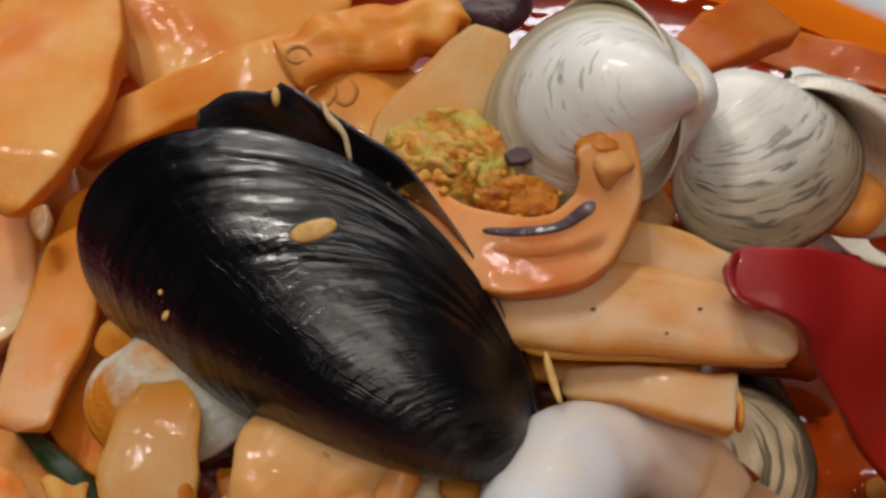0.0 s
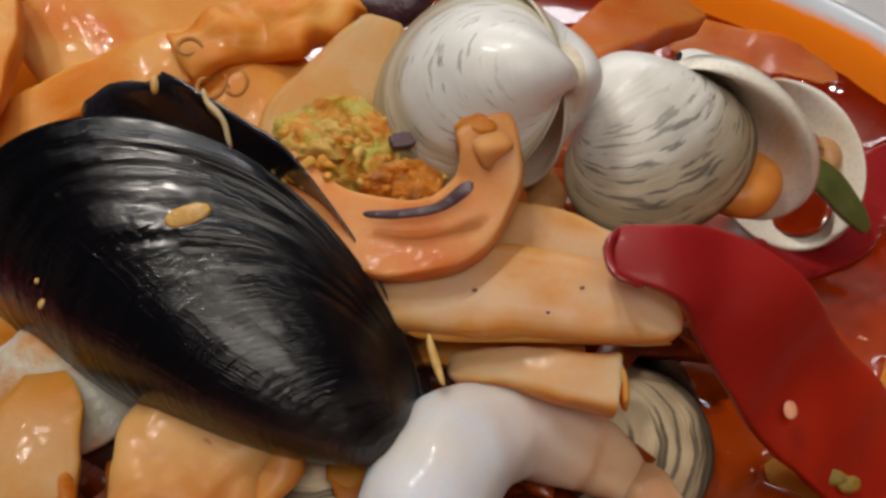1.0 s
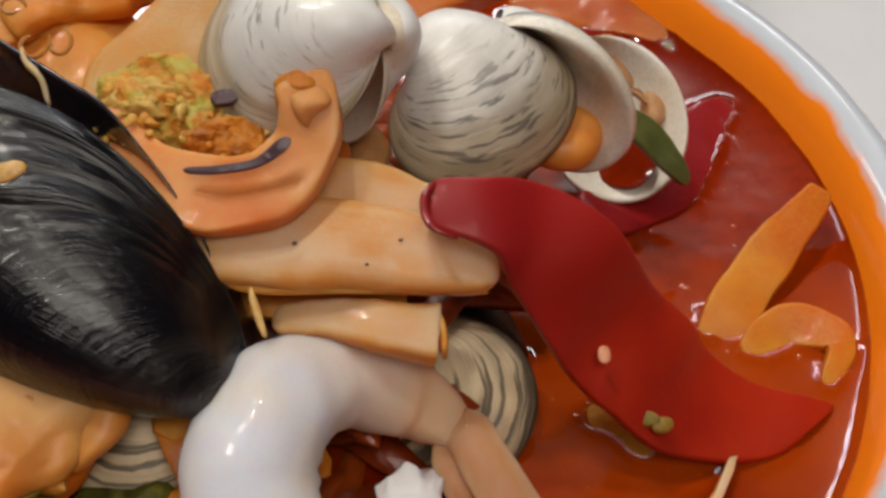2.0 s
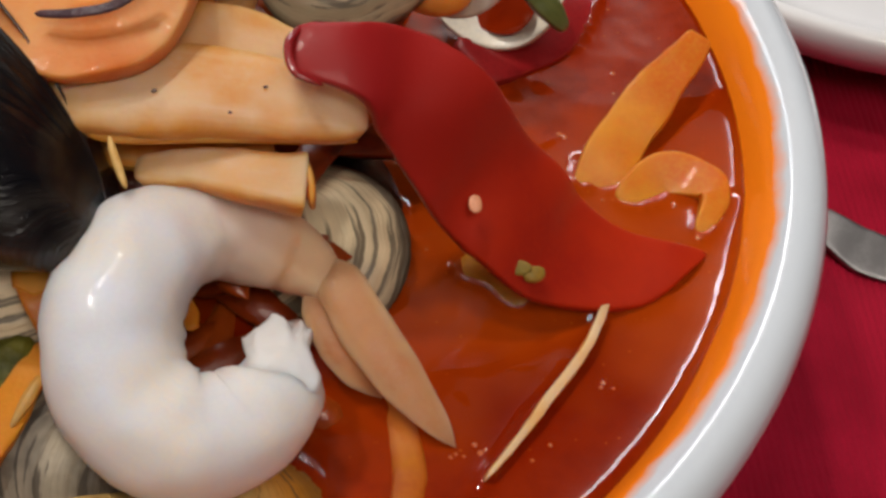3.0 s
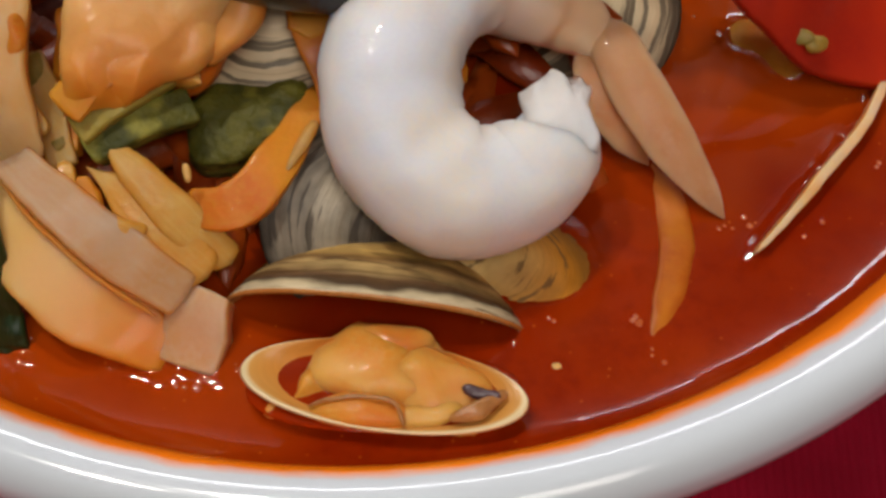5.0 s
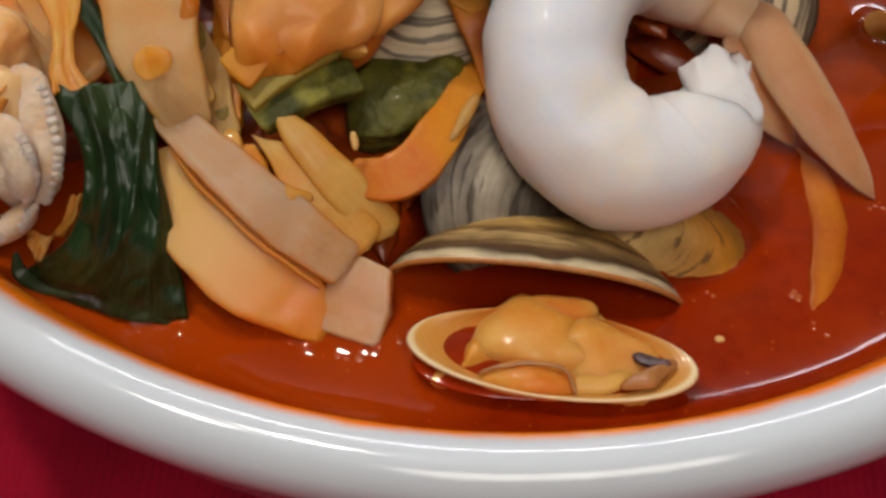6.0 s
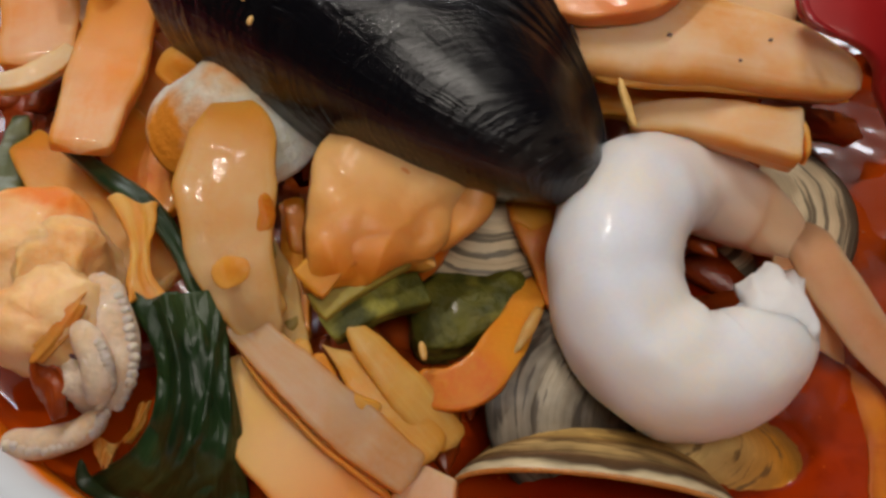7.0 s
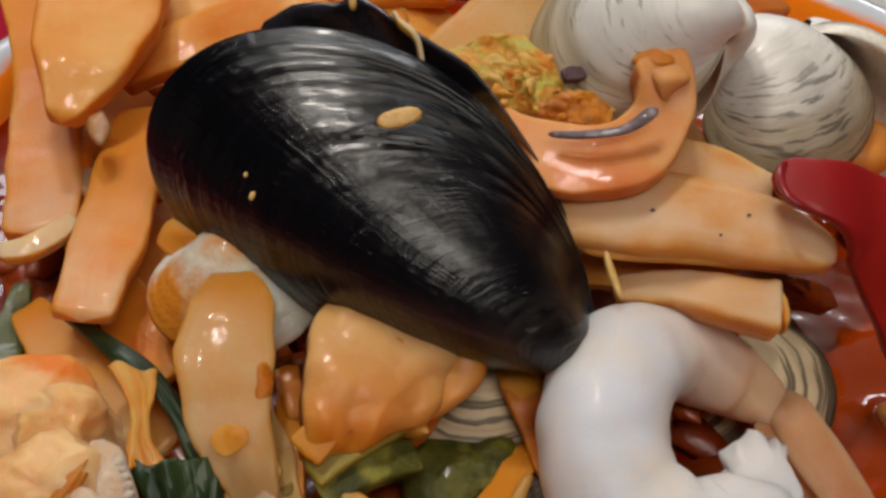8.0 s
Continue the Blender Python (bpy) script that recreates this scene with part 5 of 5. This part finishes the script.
onion = strip("onion_strip", "pinkish translucent onion strip", "onion", "onion_grey", [(-3.88, -5.90, 1.75), (-3.13, -6.51, 1.4), (-2.46, -6.93, 0.95), (-1.86, -7.17, 0.5)], [0.42, 0.56, 0.62, 0.55], 0.14, seed=69, amp=0.03, ends=(14, 24))
part("membrane", sweep([(-3.79, -6.29, 1.55), (-3.32, -6.74, 1.23), (-2.73, -7.14, 0.85), (-2.17, -7.39, 0.44)], [0.04, 0.06, 0.06, 0.05], 0.05, seg=40, ring=10, ends=(6, 6), power=2.4, amp=0.02, freq=2, seed=269), M["stain"], onion, "orange-red soaked edge")
strip("onion_wedge", "orange-soaked onion wedge reaching into broth", "onion", "wedge", [(-3.92, -6.01, 1.2), (-3.49, -6.77, 0.85), (-2.81, -7.25, 0.4), (-2.06, -7.62, -0.05)], [0.5, 0.95, 1.0, 0.4], 0.35, seed=70)
strip("onion_piece", "pink soaked onion piece at the broth", "onion", "onion_grey", [(-1.56, -7.02, 0.4), (-1.78, -7.38, 0.2), (-1.90, -7.73, -0.05)], [0.4, 0.75, 0.7], 0.3, seed=71)
leaf = thing("wilted_leaf", "crumpled dark green wilted leaf with its stem", "leaf", at=(-4.35, -6.59, 0.5))
part("stem", patch([(-6.12, -3.37, 1.95), (-5.49, -4.12, 2.05), (-4.99, -4.59, 2.08), (-4.60, -5.17, 2), (-4.37, -5.67, 1.85)], [(-6.07, -3.26, 1.9), (-5.42, -3.78, 1.95), (-4.85, -4.29, 1.95), (-4.32, -5.17, 1.95), (-3.96, -5.69, 1.8)], 0.06, 0.06, 0.05, 1.2, 0, 72, 70, 24), M["leaf"], leaf)
blade, blade_faces, blade_uv = patch([(-4.98, -5.89, 1.95), (-4.81, -6.12, 1.78), (-4.69, -6.35, 1.58), (-4.67, -6.62, 1.36), (-4.76, -6.85, 1.08), (-4.98, -6.98, 0.75), (-5.30, -6.98, 0.42), (-5.55, -6.94, 0.12)], [(-3.95, -5.71, 1.9), (-3.91, -6.11, 1.6), (-3.86, -6.46, 1.35), (-3.76, -6.83, 1.05), (-3.73, -7.08, 0.75), (-3.70, -7.25, 0.42), (-3.65, -7.45, 0.15), (-3.63, -7.60, -0.06)], 0.04, 0.22, 0.02, 0.7, 0.12, 73, 140, 110, crease=0.06)
for k in range(len(blade)):
    # soft ribs that sweep down from the top, and a deep fold along the left side
    u, w = blade_uv[k]
    lift = 0.0
    for start, bend, high, wide in ((0.36, -0.14, 0.16, 0.10), (0.95, -0.75, 0.05, 0.05), (1.15, -0.62, 0.06, 0.06), (0.12, 0.05, -0.08, 0.12)):
        mid = start + bend * u + 0.05 * math.sin(5 * u + 9 * start)
        lift += high * math.exp(-((w - mid) / wide) ** 2) * math.sin(math.pi * min(1, 0.12 + u)) ** 0.5
    blade[k] += np.array((0.0, -0.5, 0.85)) * lift
part("blade", (blade, blade_faces, blade_uv), M["leaf"], leaf)
part("fold", patch([(-5.01, -5.80, 1.92), (-4.90, -6.00, 1.85), (-4.72, -6.24, 1.66)], [(-4.45, -5.86, 2.05), (-4.50, -6.05, 1.95), (-4.58, -6.35, 1.66)], 0.04, 0.05, 0.03, 0.8, 0.12, 79, 40, 30), M["leaf"], leaf)
part("rolled_edge", sweep([(-5.58, -6.84, 0.42), (-5.54, -6.98, 0.22), (-5.30, -7.10, 0.16), (-4.90, -7.20, 0.2), (-4.52, -7.26, 0.26), (-4.30, -7.22, 0.4)], [0.10, 0.18, 0.2, 0.2, 0.18, 0.08], [0.08, 0.1, 0.12, 0.12, 0.12, 0.06], seg=60, ends=(6, 5), power=2.5, amp=0.04, freq=1.6, seed=77), M["leaf"], leaf)
part("orange_bit", patch([(-5.39, -4.48, 2.2), (-5.17, -4.87, 2.18), (-5.03, -5.25, 2.12), (-5.04, -5.57, 2.05), (-4.98, -5.92, 1.98)], [(-4.81, -4.50, 2.12), (-4.80, -4.86, 2.12), (-4.82, -5.19, 2.1), (-4.76, -5.56, 2.04), (-4.51, -5.86, 1.92)], 0.05, 0.03, 0.04, 1.0, 0.15, 171, 50, 30, 0.03), M["squid"], None, "torn orange vegetable bit on the leaf", "vegetable")
part("orange_bit", patch([(-5.46, -6.67, 0.55), (-5.41, -6.83, 0.5), (-5.32, -6.97, 0.4)], [(-5.14, -6.78, 0.6), (-5.19, -6.84, 0.52), (-5.24, -6.97, 0.42)], 0.05, 0.04, 0.05, 1.0, 0.1, 172, 30, 24, 0.02), M["squid"], None, "torn orange vegetable bit under the leaf", "vegetable")
part("orange_bit", patch([(-4.91, -6.54, 1), (-4.97, -6.70, 0.85), (-5.09, -6.82, 0.7)], [(-4.77, -6.50, 1), (-4.86, -6.74, 0.85), (-5.02, -6.86, 0.7)], 0.05, 0.04, 0.05, 1.0, 0.1, 173, 30, 24, 0.02), M["squid"], None, "narrow orange vegetable bit at the leaf's edge", "vegetable")


def octopus():
    t = thing("octopus_piece", "pale peach octopus piece with scalloped sucker arms", "octopus", at=(-6.11, -4.81, 0.5))
    part("body", blob((-6.28, -5.0, 1.5), (1.05, 0.85, 0.75), (25, 0, -12), 0.26, 1.5, 74, 2.3, fine=0.05, rows=50, cols=70), M["octopus"], t)
    part("body_lobe", blob((-5.82, -5.25, 1.85), (0.55, 0.6, 0.45), (20, 0, -30), 0.14, 2.0, 75, 2.2, fine=0.04, rows=36, cols=50), M["octopus"], t)
    part("body_lobe", blob((-5.82, -6.02, 1.72), (0.68, 0.62, 0.52), (30, 0, -15), 0.14, 2.0, 76, 2.2, fine=0.04, rows=36, cols=50), M["octopus"], t)
    part("body_lobe", blob((-5.36, -6.45, 1.45), (0.42, 0.42, 0.46), (30, 0, -15), 0.1, 2.2, 77, 2.2, fine=0.06, rows=30, cols=40), M["arm"], t)
    arms = (([(-5.42, -5.55, 2.02), (-5.26, -5.84, 2.0), (-5.14, -6.12, 1.9), (-5.04, -6.42, 1.72), (-5.06, -6.63, 1.5), (-5.14, -6.80, 1.25)], [0.3, 0.5, 0.52, 0.46, 0.38, 0.2], 81),
            ([(-5.50, -6.28, 2.0), (-5.34, -6.50, 1.98), (-5.24, -6.66, 1.85), (-5.22, -6.80, 1.62), (-5.30, -6.88, 1.4)], [0.2, 0.34, 0.38, 0.34, 0.22], 82),
            ([(-5.20, -6.78, 1.25), (-5.36, -6.88, 1.08), (-5.62, -6.92, 0.92), (-5.98, -6.93, 0.8), (-6.35, -6.86, 0.82)], [0.22, 0.32, 0.34, 0.34, 0.3], 83))
    for pts, w, seed in arms:
        arm = part("arm", sweep(pts, w, [0.26, 0.3, 0.28, 0.22], seg=120, ring=18, power=2.3, ends=(5, 6), amp=0.05, freq=2, seed=seed), M["arm"], t, "grey-pink arm edged with suckers")
        out = np.array((0.85, -0.35, 0.25)) if seed != 83 else np.array((0.2, -0.9, 0.2))
        for k, c in enumerate(curve_at(pts, (np.arange(17) + 0.5) / 17)):
            wid = np.interp(k / 16, np.linspace(0, 1, len(w)), w)
            part("sucker", blob(np.array(c) + out * wid * 0.42, (0.07, 0.055, 0.08), (0, 0, 30), amp=0.02, freq=4, seed=k, rows=8, cols=12), M["sucker"], arm)
    # a dark strip laid in as the shade between two arms
    part("dark_fold", sweep([(-5.52, -6.60, 1.93), (-5.36, -6.66, 1.92), (-5.24, -6.78, 1.84)], [0.05, 0.09, 0.04], 0.06, seg=20, ring=10, ends=(5, 5), power=2.4, amp=0.03, freq=4, seed=4), M["dark"], t, "dark strip for the shade between two arms")
    part("stain", patch([(-5.42, -6.02, 2.22), (-5.62, -6.24, 2.18), (-5.92, -6.55, 1.95)], [(-5.36, -6.14, 2.18), (-5.48, -6.42, 2.08), (-5.78, -6.66, 1.85)], 0.05, 0.05, 0.03, 1, 0.2, 84, 40, 24), M["stain"], t, "orange-red soaked strip")
    part("stain", patch([(-5.98, -6.52, 1.78), (-5.95, -6.72, 1.55), (-5.86, -6.85, 1.28)], [(-5.66, -6.62, 1.82), (-5.58, -6.76, 1.6), (-5.60, -6.88, 1.3)], 0.05, 0.05, 0.06, 1, 0.2, 86, 40, 24), M["shred"], t, "brown-red patch on the front of the lobe")


octopus()
strip("cabbage_rib", "pale cabbage rib strip", "cabbage", "rib", [(-5.50, 0.13, 2.7), (-5.53, -1.45, 2.6), (-5.66, -2.67, 2.45), (-5.81, -3.85, 2.3)], [0.7, 0.9, 0.95, 0.75], 0.22, ends=(12, 26), arch=0.15, seed=75)
rib = thing("cabbage_rib", "long pale cabbage rib with an orange cut end", "cabbage", at=(-6.77, -1.54, 1.6))
part("rib", sweep([(-8.06, 4.61, 2.3), (-7.19, 1.79, 2.35), (-6.82, -0.43, 2.2), (-6.62, -1.91, 2)], [0.85, 0.95, 1.0, 1.0], 0.25, ends=(12, 26), seed=76), M["rib"], rib)
part("cut_end", sweep([(-7.08, -2.33, 2.05), (-6.72, -2.27, 2.1), (-6.40, -2.03, 2.15), (-6.19, -1.74, 2.2)], [0.25, 0.32, 0.34, 0.25], 0.2, ends=(12, 12), seed=176), M["pale"], rib)
strip("onion_strip", "pink onion strip under the cabbage ribs", "onion", "onion", [(-6.58, -0.00, 1.9), (-6.16, -0.66, 1.9), (-5.38, -1.75, 1.8), (-4.91, -2.65, 1.7)], [0.4, 0.6, 0.9, 0.8], 0.2, seed=77)
strip("orange_strip", "orange onion strip between stems", "onion", "orange", [(-5.77, -2.30, 1.6), (-5.15, -3.26, 1.6), (-4.56, -3.75, 1.5)], [0.7, 0.85, 0.7], 0.22, seed=78)
strip("cabbage_rib", "greenish cabbage rib below the leaf", "cabbage", "radish", [(-6.73, -2.75, 1.5), (-6.14, -3.57, 1.5), (-5.20, -4.53, 1.5), (-4.68, -5.16, 1.4)], [0.5, 0.8, 0.85, 0.6], 0.25, seed=79)
strip("orange_strip", "soaked orange cabbage strip beneath the ribs", "cabbage", "orange", [(-7.69, 1.65, 0.9), (-6.76, 1.94, 1.2), (-5.53, 2.71, 1.3)], [1.0, 1.3, 1.2], 0.22, seed=182)
strip("orange_strip", "soaked orange onion strip beneath the mushroom slice", "onion", "onion", [(-7.49, 4.35, 1.3), (-6.96, 2.02, 1.4), (-6.34, 0.42, 1.4)], [0.7, 0.9, 0.8], 0.2, seed=183)
strip("green_strip", "dark green vegetable strip", "vegetable", "green", [(-6.99, -1.90, 1.2), (-6.94, -2.90, 1.2), (-6.97, -3.83, 1.2)], [0.25, 0.4, 0.4], 0.15, seed=179)
strip("yellow_strip", "thin yellowish vegetable strip", "vegetable", "cabbage", [(-3.61, -4.62, 1.7), (-3.38, -5.33, 1.5), (-3.20, -5.91, 1.2)], [0.2, 0.35, 0.3], 0.2, seed=180)
strip("orange_strip", "narrow orange vegetable strip by the meat", "vegetable", "orange", [(-3.37, -3.73, 1.4), (-3.24, -4.87, 1.4), (-3.15, -5.75, 1.2)], [0.3, 0.35, 0.25], 0.2, seed=181)


# ---- thin shreds in the gaps ----
def thin(name, label, m, a, b, w, seed, sag=0.0):
    mid = [(p + q) / 2 for p, q in zip(a, b)]
    mid[2] += sag
    part(name, sweep([a, tuple(mid), b], [w * 0.7, w, w * 0.6], 0.12, seg=20, ring=10, ends=(12, 8), amp=0.08, freq=2.4, seed=seed), M[m], None, label, "vegetable")


thin("vegetable_shred", "thin olive shred beside the radish stick", "olive", (-3.60, -4.67, 1.75), (-3.20, -5.79, 1.35), 0.22, 1)
thin("vegetable_shred", "thin orange shred beside the shellfish meat", "orange", (-3.31, -3.95, 1.7), (-3.22, -4.70, 1.5), 0.28, 2)
thin("vegetable_shred", "narrow yellow shred in a gap", "stem", (-3.75, -4.98, 2.05), (-3.35, -5.76, 1.6), 0.2, 3)
thin("vegetable_shred", "short orange shred by the stem", "orange", (-2.97, -6.13, 1.4), (-2.71, -6.56, 1.2), 0.2, 5)
thin("vegetable_shred", "yellow shred lying along the onion", "stem", (-3.15, -6.01, 1.5), (-3.04, -6.57, 1.3), 0.2, 6)
thin("vegetable_shred", "pale shred under the mussel", "onion", (-3.33, -3.11, 2.4), (-2.85, -3.26, 2.4), 0.3, 8)
thin("vegetable_shred", "orange shred between onion and leaf", "wedge", (-3.86, -5.63, 1.9), (-3.70, -5.79, 1.8), 0.2, 9)
thin("vegetable_shred", "orange shred under the cabbage ribs", "orange", (-5.16, -1.01, 1.9), (-4.88, -2.21, 1.8), 0.35, 10)
thin("vegetable_shred", "orange shred beside the mushroom slice", "orange", (-6.43, -0.01, 2.2), (-6.22, -0.92, 2.1), 0.35, 11)
thin("vegetable_shred", "pink shred by the mussel's edge", "onion_grey", (-6.24, -0.67, 2.2), (-5.87, -1.42, 2.2), 0.45, 12)
thin("vegetable_shred", "orange shred under the pale clam", "orange", (-4.82, -1.88, 2.2), (-4.53, -2.80, 2.4), 0.3, 13)
thin("vegetable_shred", "brown shred between the clams", "brown", (1.39, -1.22, 3.2), (1.67, -1.44, 3), 0.25, 14)
thin("vegetable_shred", "tan shred between the clams", "onion", (1.51, -1.02, 3.3), (1.64, -1.29, 3.2), 0.25, 15)
thin("vegetable_shred", "dark shred below the white clam", "dark", (0.08, -1.31, 4.25), (0.36, -1.21, 4.25), 0.2, 16)
thin("vegetable_shred", "orange shred under the shrimp", "orange", (1.15, -4.08, 0.9), (1.24, -4.44, 0.8), 0.25, 17)
thin("vegetable_shred", "orange shred by the mussel tip", "orange", (-0.75, -4.29, 1.9), (-0.22, -4.30, 1.8), 0.5, 18)
thin("byssus_thread", "pale thread inside the mussel", "pale", (-2.19, -1.12, 5), (-1.71, -1.92, 4.75), 0.07, 19, 0.15)

# ---- small bits ----
def grain(name, label, m, at, size, turn, seed):
    part(name, blob(at, size, turn, 0.02, 4, seed, 2.2, 8, 12), M[m], None, label, "food bit")


grain("chilli_seed", "yellow chilli seed stuck on the mussel shell", "seed", (-2.05, -3.17, 4.85), (0.27, 0.12, 0.035), (35, -10, 12), 1)
grain("chilli_seed", "pale seed sliver at the mussel's tip", "seed", (0.56, -3.69, 3), (0.05, 0.33, 0.045), (30, 0, 18), 2)
grain("food_fleck", "tiny orange fleck on the black mussel", "seed", (-3.70, -3.77, 4.15), (0.035, 0.06, 0.025), (40, 0, -20), 3)
grain("food_fleck", "tiny pale fleck on the black mussel", "seed", (-3.79, -3.50, 4.25), (0.025, 0.035, 0.02), (40, 0, 0), 4)
grain("food_fleck", "pale bit stuck inside the mussel", "seed", (-2.61, -1.36, 5.3), (0.05, 0.12, 0.05), (40, 0, 0), 5)
grain("chilli_seed", "pink soaked seed on the red pepper", "seed_pink", (4.68, -3.73, 2.01), (0.085, 0.11, 0.025), (30, 0, 0), 6)
grain("chilli_seed", "pale seed floating on the broth", "seed", (2.22, -7.81, 0.02), (0.06, 0.045, 0.025), (0, 0, 0), 7)
grain("chilli_seed", "white seed beside the zucchini", "seed", (-1.80, -6.18, 1.5), (0.045, 0.11, 0.03), (30, 0, 10), 8)
grain("green_bit", "olive green herb bit on the red pepper", "olive", (5.23, -3.96, 1.05), (0.2, 0.10, 0.03), (35, 0, -20), 9)
grain("green_bit", "olive green herb bit on the red pepper", "olive", (5.45, -4.04, 0.98), (0.15, 0.11, 0.04), (35, 0, 10), 10)


for spot, size in (((1.04, -3.19, 3.60), 0.035), ((2.27, -3.03, 3.44), 0.03), ((1.86, -3.38, 3.40), 0.025)):
    grain("pepper_fleck", "tiny dark pepper fleck on the squid strip", "dark", spot, (size, size * 0.7, 0.012), (25, 0, 0), 11)


def crumbs(name, label, mid, spread, count, seed, m):
    rng = random.Random(seed)
    verts, faces, uv = [], [], []
    for k in range(count):
        x, y = rng.gauss(0, 0.45), rng.gauss(0, 0.45)
        c = np.array(mid) - (0, 0, 0.05) + (x * spread[0], y * spread[1], -0.15 * (x * x + y * y) + rng.uniform(0, spread[2]))
        r = rng.uniform(0.03, 0.085)
        v, f, w = blob(c, (r * rng.uniform(1.0, 1.6), r, r * rng.uniform(0.5, 0.9)), (rng.uniform(5, 40), rng.uniform(-15, 15), rng.uniform(0, 180)), r * 0.7, 5, k, 2.3, 8, 10)
        faces += [tuple(i + len(verts) for i in q) for q in f]
        verts += list(v)
        uv += list(w)
    part(name, (np.array(verts), faces, uv), M[m], None, label, "vegetable", kind="stuff")


crumbs("chopped_vegetables", "chopped orange and yellow vegetables on cabbage", (-0.53, -1.28, 4.15), (1.25, 0.8, 0.03), 44, 3, "crumb")
crumbs("chopped_vegetables", "chopped brown vegetables beside the squid curl", (0.21, -1.70, 4), (0.6, 0.3, 0.06), 10, 4, "brown_mush")


def shreds():
    """Soaked shreds under the large pieces, coloured darker to deepen the shade in the gaps."""
    t = thing("shredded_vegetables", "soaked orange vegetable shreds under the seafood", "vegetables", at=(-1, -1, -1))
    rng = random.Random(5)
    for k in range(290):
        a, r = rng.uniform(0, 2 * math.pi), 6.2 * math.sqrt(rng.random())
        x, y = -1.2 + r * math.cos(a), -0.9 + r * math.sin(a) * 0.9
        if x > 3.4 and y < 1 or (x > 0.8 and y < -5.0):
            continue
        h = 1.4 * max(0, 1 - (r / 6.6) ** 2) + 0.1 + (0.7 if y > -2.5 else 0)
        z = rng.uniform(-1.2, 1) * 0.4 + h - 0.6
        b, ln = rng.uniform(0, math.pi), rng.uniform(0.7, 1.6)
        d = np.array([math.cos(b), math.sin(b), rng.uniform(-0.25, 0.25)]) * ln
        c = np.array([x, y, z])
        part("shred", sweep([c - d, c + (0, 0, 0.15), c + d], [0.35, 0.5, 0.3], 0.22, seg=10, ring=8, amp=0.08, seed=k), M["shred"], t)


def glint_domes():
    """Small glossy domes added on the broth to catch glints, most of them along the pieces that break its surface."""
    soup = bpy.data.objects["soup"]
    rng = random.Random(8)
    for x, y, z in ((4.22, -6.00, 0), (4.66, -5.94, 0), (3.10, -7.23, 0), (5.45, -5.93, 0), (3.28, -7.68, 0), (5.20, -6.13, 0), (4.26, -2.72, 0), (4.80, -3.02, 0), (5.11, -3.81, 0), (5.34, -3.76, 0), (6.02, -3.62, 0), (6.24, -3.63, 0),
                    (6.22, -5.15, 0), (6.47, -0.74, 0), (7.43, 0.54, 0), (7.36, 0.10, 0), (8.64, -1.73, 0), (7.51, -2.20, 0), (7.80, -2.17, 0), (6.82, -2.02, 0), (7.56, 2.43, 0), (7.62, 2.00, 0), (-4.63, -7.27, 0), (-4.42, -7.28, 0), (-4.20, -7.36, 0), (-5.14, -7.08, 0),
                    (-3.78, -7.62, 0), (-3.44, -7.30, 0), (-2.18, -7.74, 0), (-1.90, -8.01, 0), (-2.00, -7.98, 0), (-1.76, -8.01, 0), (-1.32, -7.80, 0), (3.14, -7.18, 0), (2.21, -7.22, 0), (-6.17, -6.40, 0), (-6.05, -6.40, 0), (-0.91, -8.54, 0)):
        r = rng.uniform(0.03, 0.06)
        for k in range(rng.choice((1, 1, 2, 3))):
            a, q = rng.uniform(0, 6.28), r * rng.uniform(0.6, 1.0)
            part("bubble", blob((x + k * 0.08 * math.cos(a), y + k * 0.08 * math.sin(a), z - q * 0.02), (q, q, q * 0.5), amp=0, rows=12, cols=16), M["bubble"], soup)


shreds()
broth()
glint_domes()
